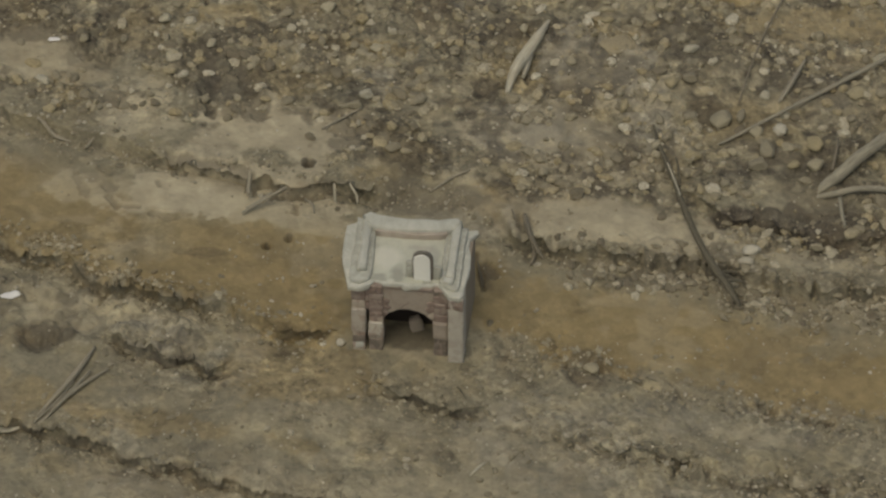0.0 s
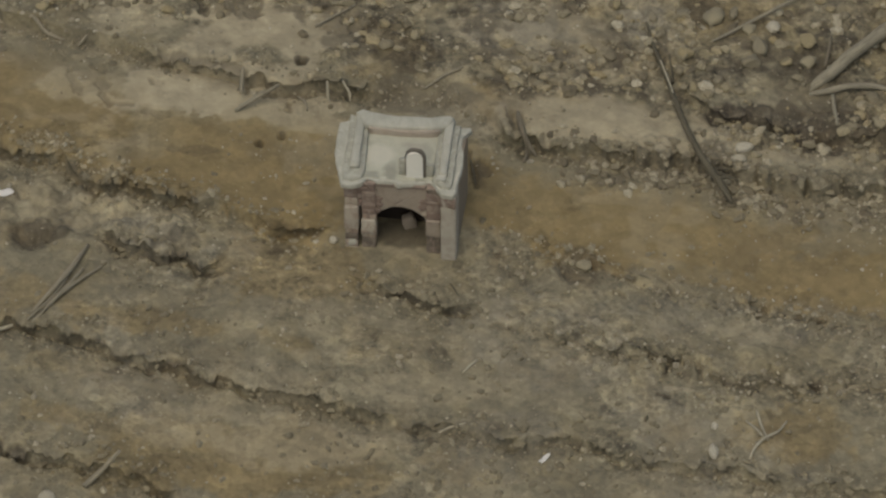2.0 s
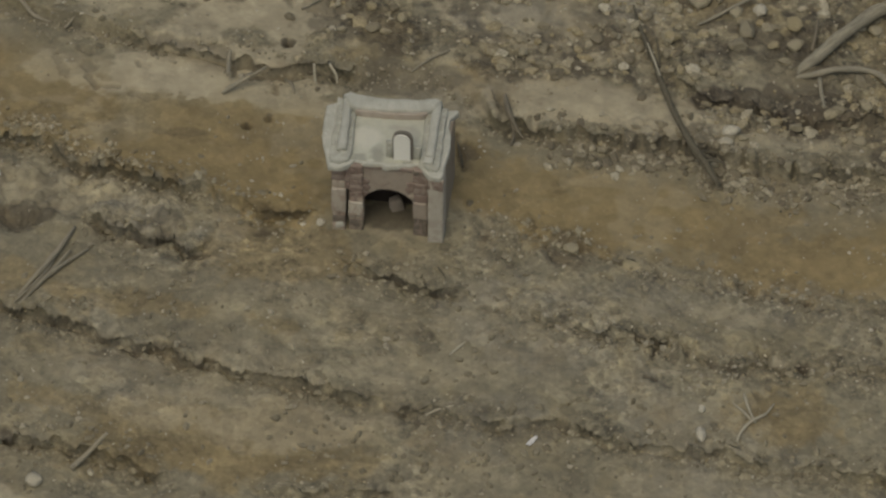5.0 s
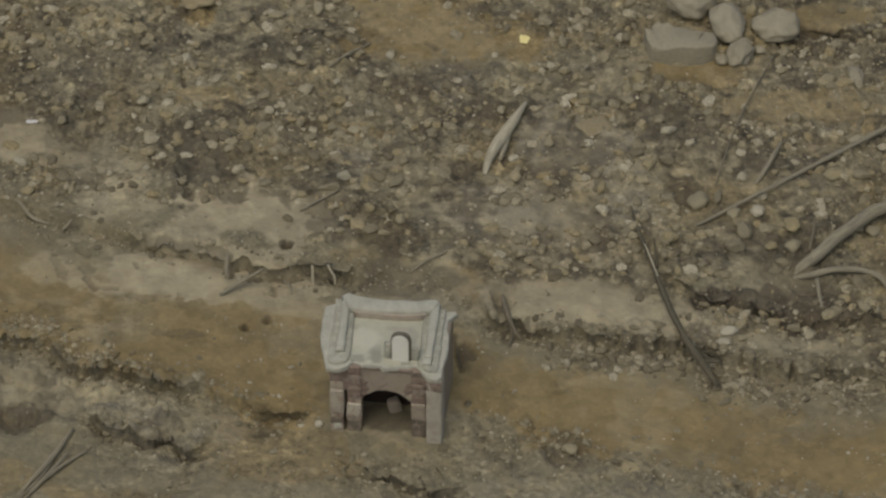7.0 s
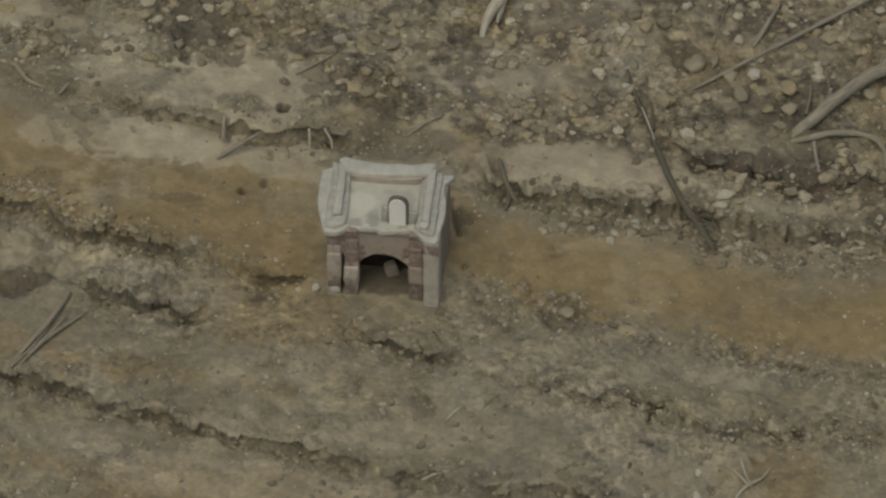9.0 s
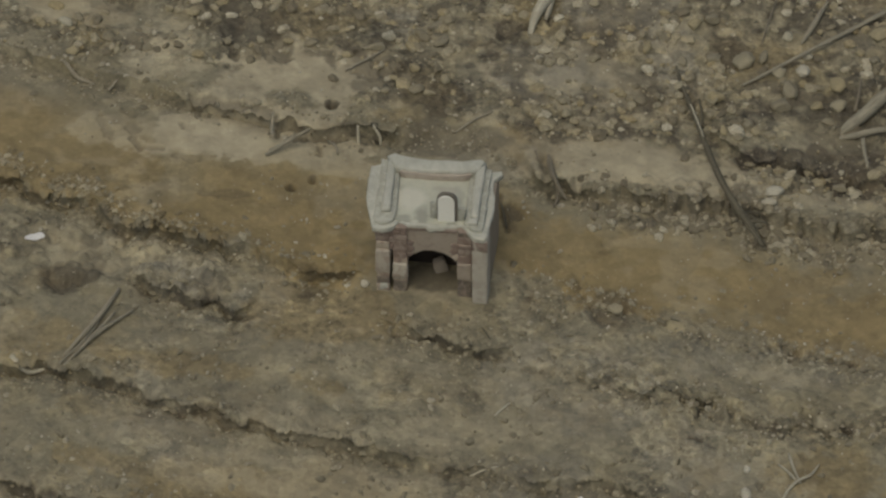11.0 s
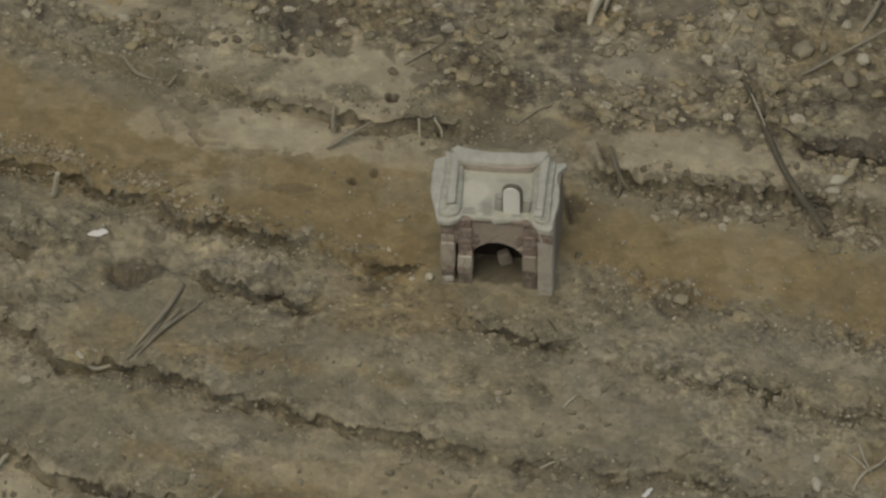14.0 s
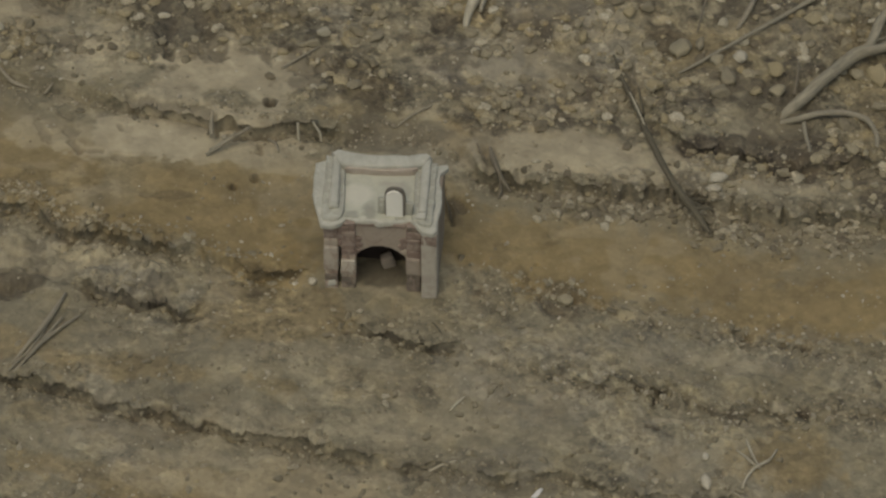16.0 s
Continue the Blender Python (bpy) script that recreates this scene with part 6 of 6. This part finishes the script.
branch(fallen, "limb", WOOD_GREY, [(3.756, 2.019), (3.939, 1.972), (4.119, 1.968), (4.335, 2.008), (4.492, 1.992), (4.582, 1.854), (4.607, 1.609), (4.557, 1.328)], [0.03, 0.032, 0.030, 0.028, 0.028, 0.026, 0.022, 0.014], [-0.07, 0.03, 0.05, 0.05, 0.04, 0.03, 0.01, 0.0], 4)
branch(fallen, "stub", WOOD_GREY, [(3.974, 1.918), (3.978, 1.722), (3.987, 1.506)], [0.018, 0.020, 0.014], [0.03, 0.02, 0.0], 5)
stick("long_stick", "long thin straight grey stick lying across stony clay", WOOD_GREY, [(2.909, 2.678), (5.221, 4.273)], [0.014, 0.03], [0.01, 0.075], seed=6)
stick("flat_stick", "short weathered split stick", WOOD_DRY, [(3.503, 3.265), (3.638, 3.478), (3.799, 3.866)], [0.012, 0.030, 0.013], [0.02, 0.03, 0.02], seed=7)
stick("twig", "thin upright brown twig", WOOD_ROOT, [(3.933, 2.31), (3.978, 2.482), (4.02, 2.71)], [0.014, 0.014, 0.01], [0.02, 0.03, 0.03], seed=8)
stick("twig", "long thin dark twig lying down the stony slope", WOOD_ROOT, [(3.896, 5.373, -0.018), (3.619, 4.672, 0.084), (3.427, 4.234, 0.051), (3.251, 3.697, 0.054), (3.125, 3.282, 0.014)], [0.006, 0.010, 0.011, 0.010, 0.007], seed=9)
dark = new("dark_stick")
tagged(dark, "long dark damp stick leaning down the bank", "stick")
part("stem", tube([(2.303, 2.937, 0.062), (2.341, 2.688, 0.057), (2.403, 2.409, 0.061), (2.475, 2.072, 0.07), (2.54, 1.73, 0.08), (2.625, 1.385, 0.083), (2.737, 1.062, 0.069), (2.859, 0.822, 0.034), (2.973, 0.6, -0.029)], [0.012, 0.015, 0.020, 0.024, 0.026, 0.028, 0.032, 0.034, 0.016], 9, 10), WOOD_DARK, dark)
branch(dark, "side_twig", WOOD_DARK, [(2.774, 0.93), (2.862, 1.02), (2.975, 1.02)], [0.022, 0.018, 0.010], [0.14, 0.14, 0.13], 46)
branch(dark, "side_twig", WOOD_DARK, [(2.795, 0.94), (2.895, 0.91), (2.961, 0.90)], [0.02, 0.018, 0.01], [0.14, 0.13, 0.1], 47)
part("split_piece", tube([(2.409, 2.389, 0.085), (2.455, 2.17, 0.091), (2.503, 1.93, 0.098)], [0.006, 0.009, 0.006], 7, 11), WOOD_PALE, dark, "pale split strip")
branch(dark, "side_twig", WOOD_DARK, [(2.504, 2.126), (2.508, 2.29), (2.496, 2.506)], [0.016, 0.012, 0.008], [0.03, 0.03, 0.02], 12)
branch(dark, "side_twig", WOOD_DARK, [(2.843, 0.84), (2.955, 0.88), (3.038, 0.86)], [0.02, 0.016, 0.010], [0.13, 0.12, 0.1], 13)
fork = new("forked_driftwood")
tagged(fork, "bleached forked piece of driftwood on gravel", "driftwood")
branch(fork, "stem", WOOD_PALE, [(1.37, 4.496), (1.268, 4.209), (1.155, 4.016), (1.041, 3.794), (0.983, 3.642), (0.947, 3.477)], [0.016, 0.044, 0.060, 0.054, 0.040, 0.022], [0.02, 0.04, 0.04, 0.03, 0.02, 0.01], 14)
branch(fork, "prong", WOOD_PALE, [(1.176, 3.997), (1.14, 3.871), (1.103, 3.688)], [0.036, 0.030, 0.016], [0.04, 0.03, 0.01], 15)
for i, (pts, r) in enumerate((([(-3.321, -0.835, -0.004), (-3.068, -0.485, 0.054), (-2.918, -0.198, 0.046), (-2.796, 0.094, 0.017)], 0.024), ([(-3.237, -0.879, 0.037), (-3.021, -0.569, 0.06), (-2.824, -0.22, 0.031)], 0.018), ([(-3.136, -0.723, 0.058), (-2.934, -0.459, 0.046), (-2.668, -0.174, 0.008)], 0.018), ([(-3.28, -0.868, 0.06), (-3.091, -0.634, 0.079), (-2.954, -0.34, 0.03)], 0.011))):
    stick("stick", "grey weathered stick lying on the clay", WOOD_DRY, pts, [r * 0.7, r, r, r * 0.6][:len(pts) - 1] + [r * 0.6], [0.01, 0.02, 0.02, 0.01][:len(pts)], "sticks on the terrace", seed=20 + i)
stick("stick", "short brownish broken stick by the terrace edge", WOOD_DRY, [(-2.703, -2.731), (-2.552, -2.595), (-2.393, -2.535)], [0.022, 0.024, 0.014], [0.02, 0.09, 0.13], seed=24)
stick("stick", "short pale broken stick", WOOD_PALE, [(-4.344, -2.087), (-4.296, -1.967), (-4.24, -1.916)], [0.022, 0.022, 0.014], [0.02, 0.05, 0.08], seed=25)
stick_foot = (-4.018, 1.311)
stick("stick", "short pale broken stick leaning on the bank", WOOD_PALE, [(stick_foot[0] + 0.03 * i, stick_foot[1]) for i in range(3)], [0.026, 0.027, 0.022], [0.0, 0.15, 0.29], seed=26)
stick("stick", "pale split stick by the terrace edge", WOOD_PALE, [(-3.709, -0.754), (-3.569, -0.823), (-3.417, -0.805)], [0.02, 0.03, 0.012], [0.02, 0.04, 0.04], seed=45)
stick("stick", "grey stick on gravel", WOOD_DRY, [(-0.539, 5.091), (-0.341, 5.284), (-0.13, 5.513)], [0.01, 0.014, 0.01], [0.01, 0.03, 0.02], seed=27)
stick("stick", "grey stick on gravel", WOOD_DRY, [(-0.806, 3.01), (-0.626, 3.142), (-0.424, 3.311)], [0.012, 0.014, 0.008], [0.01, 0.02, 0.01], seed=28)
stick("stick", "thin grey stick behind the shrine", WOOD_DRY, [(0.222, 2.082), (0.395, 2.223), (0.575, 2.325)], [0.010, 0.013, 0.008], [0.01, 0.02, 0.01], seed=29)
stick("stump", "small broken pale stump in the bank", WOOD_DRY, [(-1.467, 2.03, 0.057), (-1.474, 2.222, 0.029), (-1.462, 2.295, 0.125)], [0.020, 0.020, 0.012], category="stump", seed=30)
stick("stick", "grey weathered stick leaning on the undercut bank", WOOD_GREY, [(-1.528, 1.827, 0.015), (-1.326, 1.951, 0.06), (-1.123, 2.074, 0.1)], [0.012, 0.020, 0.016], group="sticks on the bank", seed=31)
stick("stick", "grey weathered stick leaning on the undercut bank", WOOD_DRY, [(-1.44, 1.906, 0.04), (-1.305, 1.973, 0.075), (-1.159, 2.043, 0.1)], [0.010, 0.016, 0.012], group="sticks on the bank", seed=32)
stick("stick", "thin grey stick leaning on the undercut bank", WOOD_GREY, [(-1.497, 1.879, 0.03), (-1.362, 1.944, 0.06), (-1.253, 2.033, 0.09)], [0.008, 0.012, 0.008], group="sticks on the bank", seed=65)
stick("root", "thin pale root hanging from the undercut bank", WOOD_PALE, [(-0.683, 2.09, 0.128), (-0.679, 2.05, 0.012), (-0.666, 2.0, -0.132)], [0.010, 0.013, 0.009], group="bare roots", category="root", seed=33)
stick("root", "thin pale bent root hanging from the undercut bank", WOOD_PALE, [(-0.539, 2.1, 0.124), (-0.501, 2.06, 0.068), (-0.475, 2.04, 0.018), (-0.473, 2.0, -0.041)], [0.009, 0.013, 0.013, 0.009], group="bare roots", category="root", seed=34)
stick("root", "short thin root below the undercut bank", WOOD_DRY, [(-0.955, 2.11), (-0.89, 1.965), (-0.867, 1.845)], [0.014, 0.014, 0.008], [0.01, 0.02, 0.01], "bare roots", "root", 35)
stick("root", "gnarled root on pale clay", WOOD_DRY, [(-3.475, 3.063), (-3.418, 3.039), (-3.302, 2.9), (-3.147, 2.845)], [0.014, 0.02, 0.018, 0.01], [0.0, 0.03, 0.03, 0.0], "bare roots", "root", 36)
stick("root", "gnarled root on pale clay", WOOD_DRY, [(-3.024, 2.781), (-2.987, 2.8), (-2.885, 2.885)], [0.014, 0.016, 0.008], [0.0, 0.03, 0.0], "bare roots", "root", 37)
stick("root", "thick dark weathered root in the gully beside the shrine", WOOD_ROOT, [(1.067, 1.715, 0.075), (1.083, 1.572, 0.082), (1.113, 1.385, 0.101), (1.164, 1.331, 0.01), (1.224, 1.25, -0.042)], [0.014, 0.028, 0.024, 0.020, 0.010], group="bare roots", category="root", seed=38)
stick("root", "dark gnarled root in the gully beside the shrine", WOOD_ROOT, [(1.128, 1.349, 0.065), (1.144, 1.302, -0.054), (1.107, 1.141, -0.021)], [0.014, 0.018, 0.009], group="bare roots", category="root", seed=39)
stick("root", "thin dark curved root beside the shrine", WOOD_ROOT, [(0.859, 1.444, -0.05), (0.905, 1.427, -0.056), (0.954, 1.492, -0.082), (0.984, 1.487, -0.035)], [0.006, 0.010, 0.010, 0.006], group="bare roots", category="root", seed=62)
stick("root", "thin dark curved root behind the shrine", WOOD_ROOT, [(0.502, 1.948, 0.023), (0.528, 1.921, -0.009), (0.579, 1.895, -0.021)], [0.006, 0.009, 0.006], group="bare roots", category="root", seed=63)
stick("root", "short thin dark root above the gully", WOOD_ROOT, [(0.95, 1.782, 0.072), (0.963, 1.717, 0.075), (0.971, 1.642, 0.075)], [0.007, 0.009, 0.006], group="bare roots", category="root", seed=64)
cross = new("dry_twig")
tagged(cross, "dry pale branched twig on clay", "twig")
branch(cross, "stem", WOOD_PALE, [(2.918, -2.611), (2.974, -2.475), (3.067, -2.365), (3.18, -2.28), (3.271, -2.117)], [0.009, 0.012, 0.013, 0.011, 0.007], [0.01, 0.02, 0.03, 0.03, 0.01], 40)
branch(cross, "side_twig", WOOD_PALE, [(3.09, -2.388), (3.051, -2.204), (3.022, -1.998)], [0.011, 0.012, 0.007], [0.02, 0.03, 0.02], 41)
branch(cross, "side_twig", WOOD_PALE, [(3.055, -2.337), (2.992, -2.22), (2.922, -2.121)], [0.010, 0.010, 0.006], [0.02, 0.02, 0.01], 42)
for i, pts in enumerate(([(0.514, -1.5), (0.584, -1.423), (0.663, -1.339)], [(0.273, -2.131), (0.389, -2.089), (0.534, -2.079)])):
    stick("twig", "small dry twig on clay", WOOD_PALE, pts, [0.008, 0.011, 0.006], [0.0, 0.01, 0.01], "twigs", "twig", 50 + i, 7)

stick("twig", "thin dark brown twig on bare clay", WOOD_DARK, [(0.42, -0.445), (0.448, -0.524), (0.489, -0.632)], [0.006, 0.009, 0.006], [0.0, 0.01, 0.01], "twigs", "twig", 60, 7)
stick("root", "thin dark root beside the side wall of the shrine", WOOD_DARK, [(0.626, 1.169, -0.002), (0.651, 0.998, 0.005), (0.666, 0.829, 0.012)], [0.006, 0.010, 0.006], group="bare roots", category="root", seed=61)

# ---- scraps ----
def scrap(name, label, mat, x, y, a, b, turn, bend=0.4):
    """A small curled flake."""
    bm = bmesh.new()
    bmesh.ops.create_icosphere(bm, subdivisions=3, radius=1.0)
    for v in bm.verts:
        v.co.z = v.co.z * 0.12 + bend * (v.co.x ** 2) * 0.5 + 0.12 * noise.noise(v.co * 2 + Vector((a * 90, 0, 0)))
        v.co.x *= 1 + 0.45 * noise.noise(v.co * 1.7 + Vector((0, a * 55, 7)))
        v.co.y *= 1 + 0.55 * noise.noise(v.co * 1.4 + Vector((b * 70, 3, 0)))
    for f in bm.faces:
        f.smooth = True
    ob = part(name, bm, mat, None)
    ob.matrix_world = pose(x, y, ground_z(x, y) + 0.02, 6, -5, turn) @ Matrix.Diagonal((a, b, (a + b) / 2, 1))
    return tagged(ob, label, "scrap")


scrap("white_scrap", "bright white curled scrap on rubble", SHELL, *(-3.587, 0.794), 0.09, 0.045, 10)
scrap("white_scrap", "small bright white flake on clay", SHELL, *(-3.393, 4.253), 0.06, 0.028, -8)
scrap("white_scrap", "small bright white flake on clay", SHELL, *(1.19, -2.485), 0.065, 0.024, 48)
scrap("white_scrap", "tiny white flake near the rocks", SHELL, *(3.627, 6.027), 0.028, 0.022, 0)
scrap("yellow_leaf", "bright yellow fallen leaf on ochre clay", YELLOW, *(1.382, 5.507), 0.052, 0.06, 20, 0.2)
